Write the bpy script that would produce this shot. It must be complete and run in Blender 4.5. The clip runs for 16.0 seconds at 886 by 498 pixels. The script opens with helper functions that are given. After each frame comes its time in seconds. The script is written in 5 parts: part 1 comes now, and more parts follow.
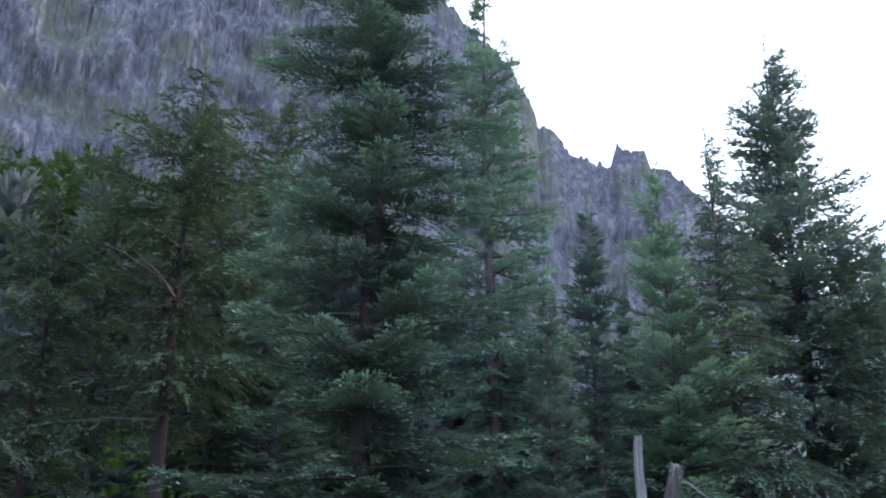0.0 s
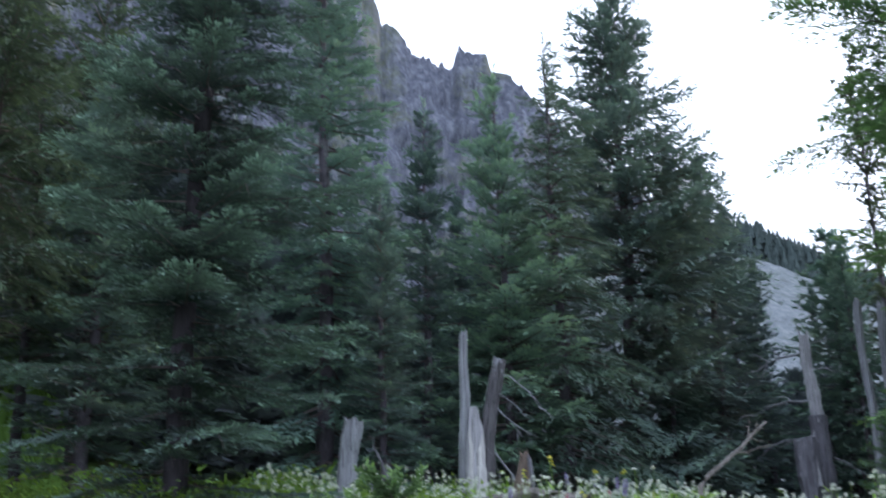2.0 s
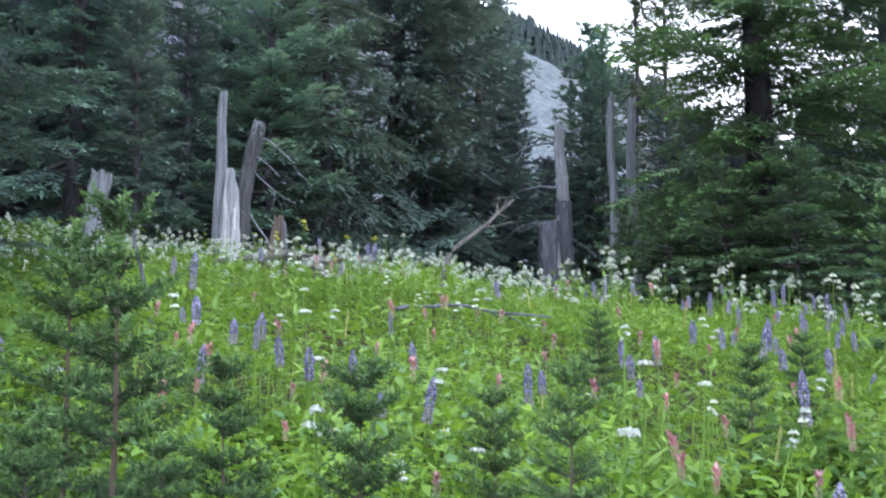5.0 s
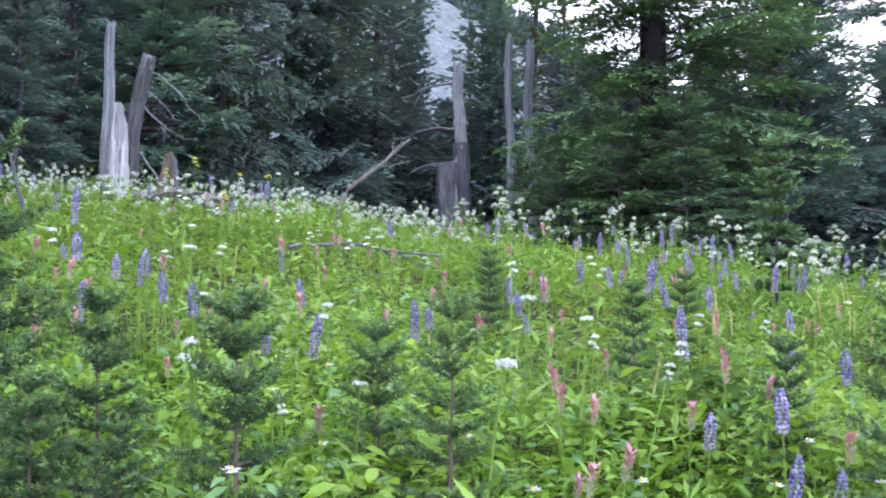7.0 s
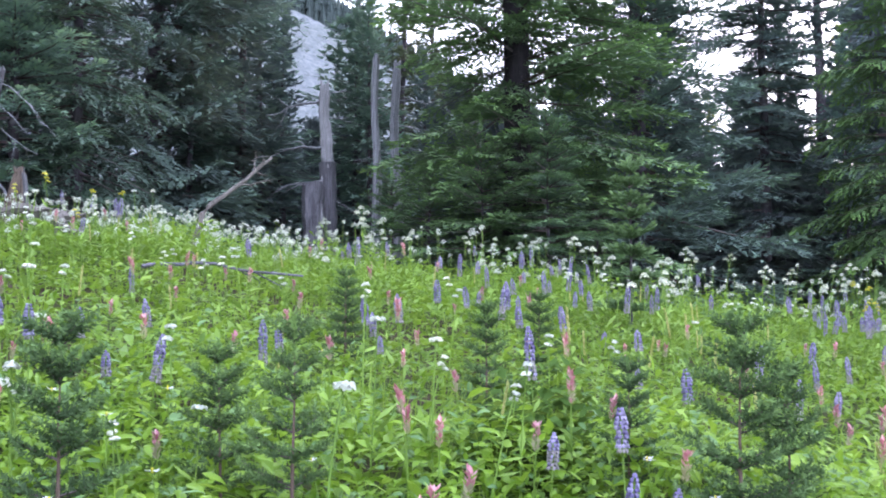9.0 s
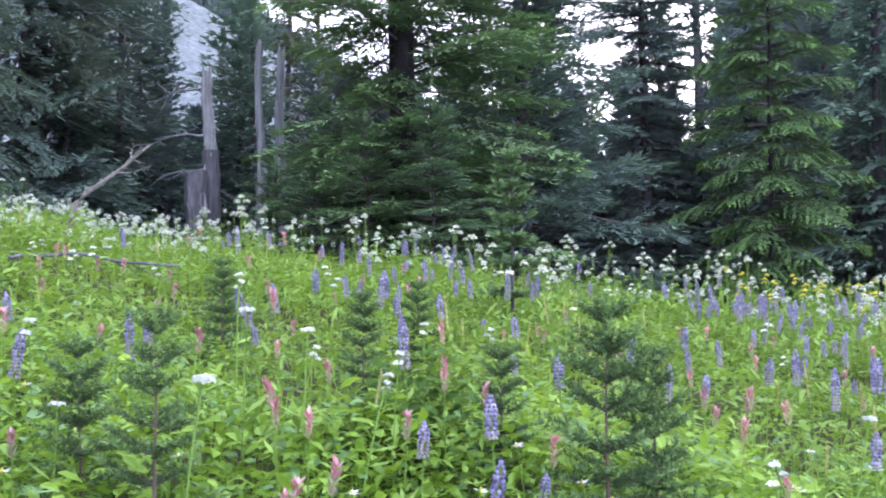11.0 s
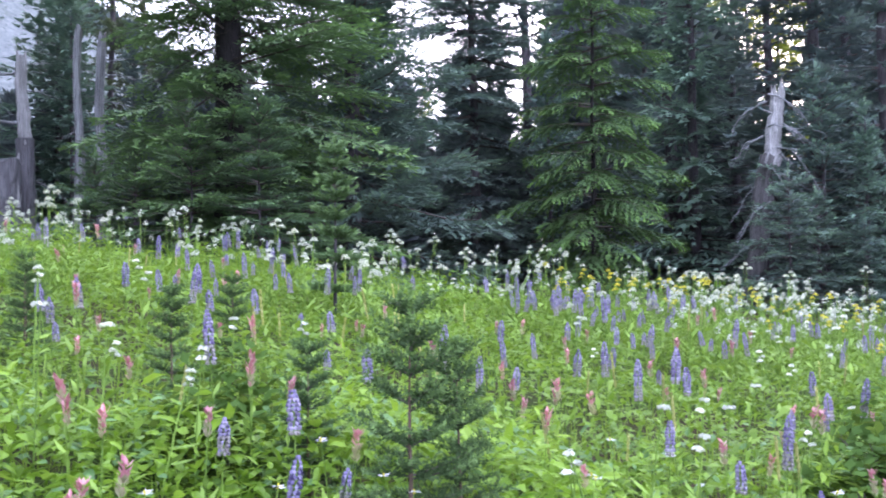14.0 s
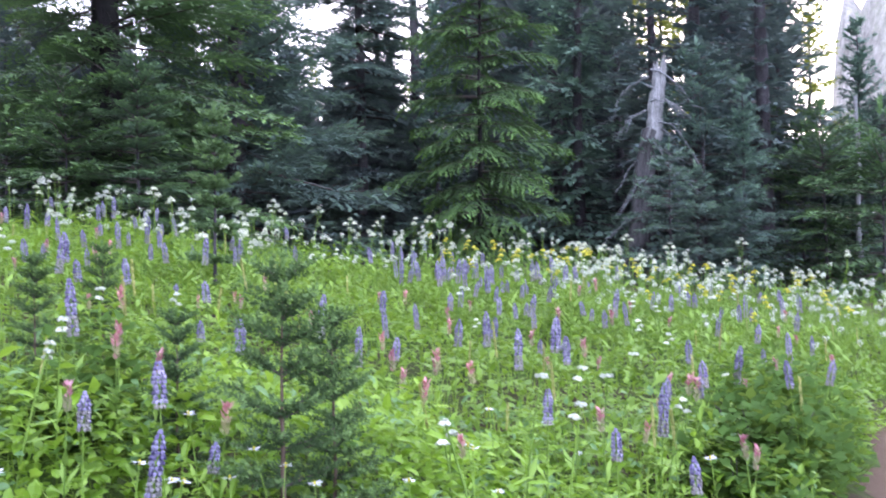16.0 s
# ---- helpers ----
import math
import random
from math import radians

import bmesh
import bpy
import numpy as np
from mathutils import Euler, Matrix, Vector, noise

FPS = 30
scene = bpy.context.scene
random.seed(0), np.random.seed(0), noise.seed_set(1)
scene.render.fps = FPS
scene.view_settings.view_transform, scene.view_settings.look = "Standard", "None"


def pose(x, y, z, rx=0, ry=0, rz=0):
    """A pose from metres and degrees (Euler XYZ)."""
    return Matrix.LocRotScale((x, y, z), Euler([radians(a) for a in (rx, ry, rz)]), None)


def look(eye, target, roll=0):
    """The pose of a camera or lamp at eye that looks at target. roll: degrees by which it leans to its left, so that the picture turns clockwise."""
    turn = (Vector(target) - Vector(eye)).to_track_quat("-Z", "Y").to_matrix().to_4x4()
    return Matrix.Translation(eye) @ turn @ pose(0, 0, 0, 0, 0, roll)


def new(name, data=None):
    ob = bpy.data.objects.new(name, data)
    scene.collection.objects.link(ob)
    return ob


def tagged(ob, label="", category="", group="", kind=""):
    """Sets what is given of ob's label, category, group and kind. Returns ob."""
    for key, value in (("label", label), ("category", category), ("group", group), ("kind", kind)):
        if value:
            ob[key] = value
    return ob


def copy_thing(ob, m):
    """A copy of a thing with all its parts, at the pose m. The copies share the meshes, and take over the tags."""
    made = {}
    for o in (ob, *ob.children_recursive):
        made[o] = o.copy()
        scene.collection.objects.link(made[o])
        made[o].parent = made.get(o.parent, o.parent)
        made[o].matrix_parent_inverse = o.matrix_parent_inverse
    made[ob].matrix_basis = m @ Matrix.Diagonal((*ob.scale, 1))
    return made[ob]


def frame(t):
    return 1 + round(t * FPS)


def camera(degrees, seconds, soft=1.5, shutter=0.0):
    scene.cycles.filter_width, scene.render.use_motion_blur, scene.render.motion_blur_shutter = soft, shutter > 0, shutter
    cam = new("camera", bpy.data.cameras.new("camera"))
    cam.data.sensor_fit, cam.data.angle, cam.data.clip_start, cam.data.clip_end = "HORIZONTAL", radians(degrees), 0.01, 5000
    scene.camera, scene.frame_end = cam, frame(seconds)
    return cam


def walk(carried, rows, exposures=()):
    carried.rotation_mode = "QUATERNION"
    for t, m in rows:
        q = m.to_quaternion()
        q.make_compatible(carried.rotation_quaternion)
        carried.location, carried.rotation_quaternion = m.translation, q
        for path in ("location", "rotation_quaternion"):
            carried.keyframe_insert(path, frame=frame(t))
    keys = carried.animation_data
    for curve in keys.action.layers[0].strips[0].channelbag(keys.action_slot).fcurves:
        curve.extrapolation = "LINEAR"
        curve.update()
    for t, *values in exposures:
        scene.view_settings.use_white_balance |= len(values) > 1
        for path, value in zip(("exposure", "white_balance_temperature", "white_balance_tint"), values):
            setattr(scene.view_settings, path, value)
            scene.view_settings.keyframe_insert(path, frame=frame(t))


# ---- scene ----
cam = camera(44.24, 16.0, soft=1.85, shutter=0.5)
# seconds, eye x y z, yaw, pitch, roll
PATH_ROWS = [
    (0, -0, -0, 1.3, -0.57, 23.621, -0.087),
    (0.5, 0.0038, 0.021, 1.3153, -2.262, 22.552, 0.277),
    (1, 0.0186, 0.034, 1.3036, -5.028, 21.316, 0.661),
    (1.5, 0.0316, 0.0425, 1.2957, -7.066, 20.016, 1.429),
    (2, 0.0472, 0.0348, 1.2753, -9.17, 18.226, 1.28),
    (2.5, 0.0614, 0.0765, 1.2751, -12.691, 15.946, 0.605),
    (3, 0.0679, 0.0894, 1.2671, -14.217, 14.769, -0.164),
    (3.5, 0.0705, 0.0929, 1.2454, -14.834, 11.677, 0.151),
    (4, 0.0822, 0.0988, 1.2303, -16.803, 10.533, 0.032),
    (4.5, 0.1035, 0.0968, 1.2138, -20.25, 9.115, -0.456),
    (5, 0.114, 0.0997, 1.1986, -21.888, 6.457, -0.015),
    (7.5, 0.1695, 0.0993, 1.1804, -29.085, 3.405, -0.351),
    (8, 0.1868, 0.0985, 1.1836, -31.337, 3.889, -0.456),
    (10.5, 0.2462, 0.0776, 1.1826, -37.631, 3.915, 1.026),
    (11, 0.2621, 0.0771, 1.1845, -39.772, 3.792, 0.979),
    (11.5, 0.2709, 0.0705, 1.1808, -40.901, 3.953, 1.363),
    (12, 0.2808, 0.0598, 1.1809, -42.114, 3.899, 1.469),
    (12.5, 0.2929, 0.0552, 1.1808, -44.042, 3.659, 1.29),
    (13, 0.3013, 0.0577, 1.1809, -45.551, 3.517, 1.194),
    (13.5, 0.3082, 0.0514, 1.1806, -46.986, 3.465, 1.281),
    (14, 0.3217, 0.0432, 1.18, -48.511, 3.357, 1.218),
    (14.5, 0.3322, 0.0476, 1.182, -50.272, 3.549, 0.839),
    (15, 0.3452, 0.0415, 1.1801, -51.557, 3.881, 1.276),
    (15.5, 0.3646, 0.0519, 1.1781, -52.812, 3.145, 1.025),
    (16, 0.3924, 0.0632, 1.1687, -54.369, 1.79, 1.366),
]
EXPOSURES = ((0.0, 0.84, 5980, 18), (1.2, 0.82, 5980, 18), (2.0, 0.71, 5980, 17), (3.0, 0.92, 6060, 16), (3.5, 1.03, 6100, 17), (5.2, 1.36, 6090, 18), (7.5, 1.56, 6040, 24), (16.0, 1.64, 6040, 28))
walk(cam, [(t, pose(x, y, z, 90 + pitch, roll, yaw)) for t, x, y, z, yaw, pitch, roll in PATH_ROWS], EXPOSURES)

# ---- light ----
SUN_AZ, SUN_EL = 68.0, 13.0          # degrees from +y towards +x, and above the horizon
world = bpy.data.worlds.new("evening_sky")
scene.world = world
world.use_nodes = True
wt = world.node_tree
sky = wt.nodes.new("ShaderNodeTexSky")
sky.sky_type = "NISHITA"
sky.sun_disc = False
sky.sun_elevation, sky.sun_rotation = radians(SUN_EL), radians(SUN_AZ)
sky.air_density, sky.dust_density, sky.ozone_density = 1.2, 6.0, 2.0
haze = wt.nodes.new("ShaderNodeMix")     # the clear sky behind an even white evening haze
haze.data_type = "RGBA"
haze.inputs[0].default_value = 0.86
haze.inputs[7].default_value = (9.1, 10.2, 11.5, 1.0)
wt.links.new(sky.outputs[0], haze.inputs[6])
wt.links.new(haze.outputs[2], wt.nodes["Background"].inputs[0])
wt.nodes["Background"].inputs[1].default_value = 0.15
sun = new("sun", bpy.data.lights.new("sun", "SUN"))
sun.data.energy, sun.data.angle, sun.data.color = 2.0, radians(2.0), (1.0, 0.86, 0.66)
a, e = radians(SUN_AZ), radians(SUN_EL)
sun_way = Vector((math.sin(a) * math.cos(e), math.cos(a) * math.cos(e), math.sin(e)))
sun.matrix_world = look(sun_way * 90, (0, 0, 0))


# ---- materials ----
class Nodes:
    """A short way to write a node material."""

    def __init__(self, name):
        self.mat = bpy.data.materials.new(name)
        self.mat.use_nodes = True
        self.t = self.mat.node_tree
        self.bsdf = self.t.nodes["Principled BSDF"]
        self.out = self.t.nodes["Material Output"]

    def add(self, kind):
        return self.t.nodes.new("ShaderNode" + kind)

    def tip(self):
        n = self.add("Attribute")
        n.attribute_name = "tip"
        return n.outputs["Fac"]

    def link(self, a, b):
        self.t.links.new(a, b)

    def coords(self, stretch=(1, 1, 1), where="Object"):
        c, m = self.add("TexCoord"), self.add("Mapping")
        m.inputs["Scale"].default_value = stretch
        self.link(c.outputs[where], m.inputs["Vector"])
        return m.outputs[0]

    def noise(self, vec, scale, detail=5, rough=0.6, distort=0.0):
        n = self.add("TexNoise")
        n.inputs["Scale"].default_value, n.inputs["Detail"].default_value = scale, detail
        n.inputs["Roughness"].default_value, n.inputs["Distortion"].default_value = rough, distort
        self.link(vec, n.inputs["Vector"])
        return n.outputs["Fac"]

    def ramp(self, fac, *stops):
        r = self.add("ValToRGB")
        while len(r.color_ramp.elements) < len(stops):
            r.color_ramp.elements.new(0.5)
        for el, (p, c) in zip(r.color_ramp.elements, stops):
            el.position, el.color = p, (*c, 1) if len(c) == 3 else c
        self.link(fac, r.inputs[0])
        return r.outputs[0]

    def mix(self, fac, a, b, mode="MIX"):
        m = self.add("Mix")
        m.data_type, m.blend_type = "RGBA", mode
        for slot, v in ((0, fac), (6, a), (7, b)):
            if isinstance(v, bpy.types.NodeSocket):
                self.link(v, m.inputs[slot])
            else:
                m.inputs[slot].default_value = v if slot == 0 else (*v, 1)
        return m.outputs[2]

    def maths(self, op, a, b):
        m = self.add("Math")
        m.operation = op
        for slot, v in ((0, a), (1, b)):
            if isinstance(v, bpy.types.NodeSocket):
                self.link(v, m.inputs[slot])
            else:
                m.inputs[slot].default_value = v
        return m.outputs[0]

    def bump(self, height, strength, distance):
        b = self.add("Bump")
        b.inputs["Strength"].default_value, b.inputs["Distance"].default_value = strength, distance
        self.link(height, b.inputs["Height"])
        self.link(b.outputs[0], self.bsdf.inputs["Normal"])

    def done(self, colour, rough=0.8, spec=0.3):
        self.link(colour, self.bsdf.inputs["Base Color"])
        self.bsdf.inputs["Roughness"].default_value = rough
        self.bsdf.inputs["Specular IOR Level"].default_value = spec
        return self.mat


def foliage(name, dark, light, tip, through_light=0.25, rough=0.75, spec=0.05, patch=0.9, speckle=0.22):
    """Leaves or needles: each one its own shade, drifting over the plant, lighter where the mesh's 'tip' is high: new
    growth, and sky light painted on bough ends.
    """
    n = Nodes(name)
    g, ob = n.add("NewGeometry"), n.add("ObjectInfo")
    drift = n.noise(n.coords(), patch, 3)
    each = n.maths("ADD", n.maths("MULTIPLY", g.outputs["Random Per Island"], speckle), n.maths("MULTIPLY", drift, 1.08 - speckle))
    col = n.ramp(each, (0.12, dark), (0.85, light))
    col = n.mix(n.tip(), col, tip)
    tone = n.ramp(ob.outputs["Random"], (0.0, (0.80, 0.82, 0.86)), (1.0, (1.12, 1.1, 1.02)))
    col = n.mix(1.0, col, tone, "MULTIPLY")
    n.done(col, rough, spec)
    tr, mx = n.add("BsdfTranslucent"), n.add("MixShader")
    n.link(n.mix(0.5 if through_light > 0.31 else 0.12, col, (0.30, 0.42, 0.06), "MIX"), tr.inputs["Color"])
    mx.inputs[0].default_value = through_light
    n.link(n.bsdf.outputs[0], mx.inputs[1]), n.link(tr.outputs[0], mx.inputs[2])
    n.link(mx.outputs[0], n.out.inputs[0])
    return n.mat


def wood(name, dark, light, streak=(14, 14, 1.2), bump=0.5, lichen=None):
    n = Nodes(name)
    v = n.coords(streak)
    f = n.noise(v, 2.2, 8, 0.7, 0.4)
    col = n.ramp(f, (0.30, dark), (0.72, light))
    big = n.noise(n.coords((1, 1, 0.5)), 2.5, 4)
    col = n.mix(n.ramp(big, (0.42, (0, 0, 0)), (0.66, (0.75, 0.75, 0.75))), col, tuple(0.40 * c for c in light))
    check = n.ramp(n.noise(n.coords((streak[0] * 1.6, streak[1] * 1.6, streak[2] * 0.5)), 3.0, 4, 0.6), (0.36, (0.8, 0.8, 0.8)), (0.42, (0, 0, 0)))
    col = n.mix(check, col, tuple(0.5 * c for c in dark))
    if lichen:
        col = n.mix(n.ramp(n.noise(n.coords(), 9, 5), (0.56, (0, 0, 0)), (0.66, (0.8, 0.8, 0.8))), col, lichen)
    n.bump(f, bump, 0.02)
    return n.done(col, 0.85, 0.2)


def petals(name, low, high, dry=None, through_light=0.3):
    n = Nodes(name)
    g, ob = n.add("NewGeometry"), n.add("ObjectInfo")
    col = n.ramp(g.outputs["Random Per Island"], (0.0, low), (1.0, high))
    if dry:
        col = n.mix(n.tip(), col, dry)
    tone = n.ramp(ob.outputs["Random"], (0.0, (0.78, 0.8, 0.85)), (1.0, (1.1, 1.1, 1.08)))
    col = n.mix(1.0, col, tone, "MULTIPLY")
    n.done(col, 0.6, 0.2)
    tr, mx = n.add("BsdfTranslucent"), n.add("MixShader")
    n.link(col, tr.inputs["Color"])
    mx.inputs[0].default_value = through_light
    n.link(n.bsdf.outputs[0], mx.inputs[1]), n.link(tr.outputs[0], mx.inputs[2])
    n.link(mx.outputs[0], n.out.inputs[0])
    return n.mat


# conifer base colours are raised and blued to hold the veil of haze
FIR_BLUE = foliage("blue_green_needles", (0.088, 0.110, 0.146), (0.138, 0.200, 0.202), (0.255, 0.410, 0.275), 0.25)
# near-black inner tone and pale tip paint crown shade and sky-lit rims
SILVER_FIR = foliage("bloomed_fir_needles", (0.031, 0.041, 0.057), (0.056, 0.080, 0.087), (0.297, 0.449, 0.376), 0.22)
FIR_DARK = foliage("dark_fir_needles", (0.124, 0.142, 0.190), (0.178, 0.245, 0.248), (0.235, 0.350, 0.262), 0.25)
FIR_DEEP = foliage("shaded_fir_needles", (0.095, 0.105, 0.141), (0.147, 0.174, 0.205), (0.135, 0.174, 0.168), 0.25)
FIR_GREEN = foliage("green_fir_needles", (0.111, 0.163, 0.187), (0.207, 0.323, 0.271), (0.307, 0.488, 0.288), 0.3)
HEMLOCK = foliage("hemlock_needles", (0.062, 0.090, 0.082), (0.126, 0.200, 0.124), (0.230, 0.405, 0.138), 0.18)
DROOPING = foliage("drooping_needles", (0.075, 0.112, 0.106), (0.169, 0.239, 0.195), (0.215, 0.304, 0.210), 0.3)
PALE_GREEN = foliage("hillside_leaves", (0.030, 0.060, 0.030), (0.062, 0.108, 0.048), (0.090, 0.148, 0.064), 0.2)
BRIGHT_HEMLOCK = foliage("bright_hemlock_needles", (0.054, 0.086, 0.066), (0.114, 0.200, 0.098), (0.220, 0.410, 0.112), 0.26)
LAYERED = foliage("layered_fir_needles", (0.053, 0.076, 0.078), (0.114, 0.186, 0.128), (0.256, 0.425, 0.192), 0.25)
MOSSY = foliage("mossy_hemlock_needles", (0.035, 0.046, 0.055), (0.070, 0.102, 0.087), (0.178, 0.249, 0.131), 0.25)
# yellow of the low sun put into the needle colour
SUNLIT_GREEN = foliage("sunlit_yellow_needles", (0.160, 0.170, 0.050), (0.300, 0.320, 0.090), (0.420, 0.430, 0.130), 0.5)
LARCH = foliage("pale_green_needles", (0.060, 0.080, 0.070), (0.110, 0.145, 0.100), (0.140, 0.180, 0.110), 0.3)
SAPLING = foliage("sapling_needles", (0.036, 0.062, 0.032), (0.076, 0.128, 0.060), (0.185, 0.300, 0.110), 0.12)
YOUNG = foliage("young_fir_needles", (0.056, 0.098, 0.058), (0.112, 0.186, 0.096), (0.190, 0.295, 0.145), 0.15)
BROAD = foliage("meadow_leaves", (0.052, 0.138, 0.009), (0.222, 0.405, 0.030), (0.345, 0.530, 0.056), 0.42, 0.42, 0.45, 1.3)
GLAUCOUS = foliage("blue_green_leaves", (0.044, 0.116, 0.040), (0.148, 0.291, 0.108), (0.198, 0.352, 0.132), 0.35, 0.5, 0.4, 1.1)
GRASS = foliage("meadow_grass", (0.110, 0.225, 0.022), (0.264, 0.429, 0.061), (0.326, 0.462, 0.089), 0.42, 0.5, 0.3, 0.8)
STALK = foliage("flower_stalk", (0.120, 0.220, 0.045), (0.230, 0.360, 0.085), (0.240, 0.360, 0.090), 0.15)
# dark shrub green; also colours herbs by the firs in place of shade
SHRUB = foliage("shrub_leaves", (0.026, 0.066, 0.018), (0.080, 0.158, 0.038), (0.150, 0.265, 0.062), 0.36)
FERNY = foliage("forest_floor_leaves", (0.040, 0.090, 0.020), (0.110, 0.210, 0.045), (0.160, 0.280, 0.060), 0.3)
# violet-grey bark tone carries the same haze, lifting the dark between boughs
BARK = wood("conifer_bark", (0.050, 0.044, 0.056), (0.140, 0.126, 0.150), (10, 10, 2.5), 0.8, (0.130, 0.134, 0.136))
DARK_BARK = wood("dark_fir_bark", (0.020, 0.018, 0.021), (0.052, 0.046, 0.054), (10, 10, 2.5), 0.8)
TWIG = wood("twig_bark", (0.070, 0.058, 0.062), (0.170, 0.138, 0.136), (10, 10, 3))
SAP_BARK = wood("sapling_bark", (0.085, 0.056, 0.048), (0.210, 0.150, 0.125), (12, 12, 4))
ROUGH_BARK = wood("shaded_snag_bark", (0.042, 0.040, 0.046), (0.160, 0.154, 0.168), (14, 14, 1.5), 0.9)
BLEACHED = wood("bleached_dead_wood", (0.170, 0.168, 0.188), (0.520, 0.518, 0.550), (22, 22, 1.0), 0.7)
SILVER = wood("grey_weathered_wood", (0.062, 0.060, 0.074), (0.240, 0.236, 0.270), (16, 16, 1.0), 0.8)
LILAC = wood("lilac_grey_wood", (0.095, 0.099, 0.118), (0.395, 0.408, 0.445), (18, 18, 0.9), 0.9)
DRIFTWOOD = wood("grey_brown_dead_wood", (0.085, 0.075, 0.070), (0.290, 0.265, 0.250), (16, 16, 2.0), 0.8)
PALE = wood("fresh_split_wood", (0.330, 0.320, 0.330), (0.640, 0.630, 0.620), (26, 26, 1.0), 0.6)
ROTTEN = wood("rotten_orange_wood", (0.075, 0.054, 0.046), (0.235, 0.185, 0.155), (14, 14, 1.5), 0.9)
LUPINE = petals("lupine_petals", (0.200, 0.165, 0.335), (0.445, 0.400, 0.590), (0.36, 0.33, 0.35))
PINK = petals("paintbrush_bracts", (0.500, 0.170, 0.225), (0.690, 0.410, 0.415), (0.46, 0.42, 0.27))
WHITE = petals("white_petals", (0.560, 0.590, 0.470), (0.790, 0.800, 0.700))
ASTER = petals("pale_lilac_petals", (0.640, 0.600, 0.740), (0.840, 0.820, 0.880))
YELLOW = petals("yellow_petals", (0.560, 0.500, 0.035), (0.740, 0.690, 0.110))
CREAM = petals("cream_spike", (0.380, 0.400, 0.130), (0.580, 0.560, 0.240))


def ground_material():
    n = Nodes("forest_and_meadow_soil")
    v = n.coords()
    fine, big = n.noise(v, 26, 8, 0.7), n.noise(v, 1.1, 5)
    col = n.ramp(fine, (0.3, (0.030, 0.024, 0.016)), (0.75, (0.110, 0.085, 0.055)))
    moss = n.ramp(fine, (0.3, (0.030, 0.060, 0.014)), (0.75, (0.090, 0.150, 0.035)))
    col = n.mix(n.ramp(big, (0.40, (0, 0, 0)), (0.60, (1, 1, 1))), col, moss)
    n.bump(fine, 0.6, 0.05)
    return n.done(col, 0.95, 0.1)


def dirt_material():
    n = Nodes("packed_trail_dirt")
    v = n.coords()
    fine, big = n.noise(v, 60, 8, 0.75), n.noise(v, 3.0, 5)
    col = n.mix(big, n.ramp(fine, (0.25, (0.062, 0.040, 0.029)), (0.8, (0.185, 0.128, 0.094))), (0.118, 0.082, 0.062))
    n.bump(fine, 0.7, 0.02)
    return n.done(col, 0.95, 0.1)


def cliff_material(name, dark, mid, light, green, scale, greenness):
    n = Nodes(name)
    streak, chunks = n.coords((1, 1, 0.5)), n.coords()
    f1, f2, f3 = n.noise(streak, scale * 2.0, 10, 0.70), n.noise(chunks, scale * 0.22, 5, 0.6), n.noise(chunks, scale * 2.5, 4)
    col = n.ramp(f1, (0.30, dark), (0.50, mid), (0.74, light))
    # cracks and gullies are darker streaks in the colour only
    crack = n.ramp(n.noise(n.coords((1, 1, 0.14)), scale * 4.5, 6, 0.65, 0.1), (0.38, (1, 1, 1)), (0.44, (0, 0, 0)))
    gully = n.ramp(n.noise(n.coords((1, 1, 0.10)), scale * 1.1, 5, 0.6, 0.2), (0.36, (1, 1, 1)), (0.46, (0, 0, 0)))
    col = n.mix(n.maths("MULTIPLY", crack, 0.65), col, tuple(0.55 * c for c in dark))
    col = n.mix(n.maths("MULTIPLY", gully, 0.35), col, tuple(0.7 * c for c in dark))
    pale = n.ramp(n.noise(n.coords((1, 1, 0.32)), scale * 2.4, 8, 0.72), (0.60, (0, 0, 0)), (0.66, (0.85, 0.85, 0.85)))
    col = n.mix(pale, col, light)
    veg = n.maths("MULTIPLY", n.ramp(f2, (0.50, (0, 0, 0)), (0.62, (1, 1, 1))), n.ramp(f3, (0.40, (0.2, 0.2, 0.2)), (0.60, (1, 1, 1))))
    col = n.mix(n.maths("MULTIPLY", veg, greenness), col, green)
    n.bump(f1, 0.4, 1.6)
    return n.done(col, 0.95, 0.1)


SOIL, DIRT = ground_material(), dirt_material()
# the bluish haze of distance is mixed into the cliff's rock colours
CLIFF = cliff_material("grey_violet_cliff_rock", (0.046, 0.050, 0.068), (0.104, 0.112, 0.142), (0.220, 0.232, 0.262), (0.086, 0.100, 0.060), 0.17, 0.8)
SCREE = cliff_material("pale_scree", (0.112, 0.128, 0.142), (0.160, 0.178, 0.190), (0.245, 0.264, 0.272), (0.100, 0.120, 0.100), 0.25, 0.4)
# rock made pale and warm to carry painted sunlight and haze
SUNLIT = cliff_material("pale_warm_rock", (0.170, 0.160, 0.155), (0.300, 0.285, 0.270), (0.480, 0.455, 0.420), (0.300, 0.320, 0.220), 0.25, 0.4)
# ridge trees lightened and blued, with distance haze in their colour
FAR_WOOD = foliage("far_forest", (0.048, 0.068, 0.074), (0.082, 0.108, 0.110), (0.090, 0.120, 0.115), 0.1)


# ---- mesh tools ----
rng = np.random.default_rng(7)


def unit(v):
    return v / np.maximum(np.linalg.norm(v, axis=-1, keepdims=True), 1e-9)


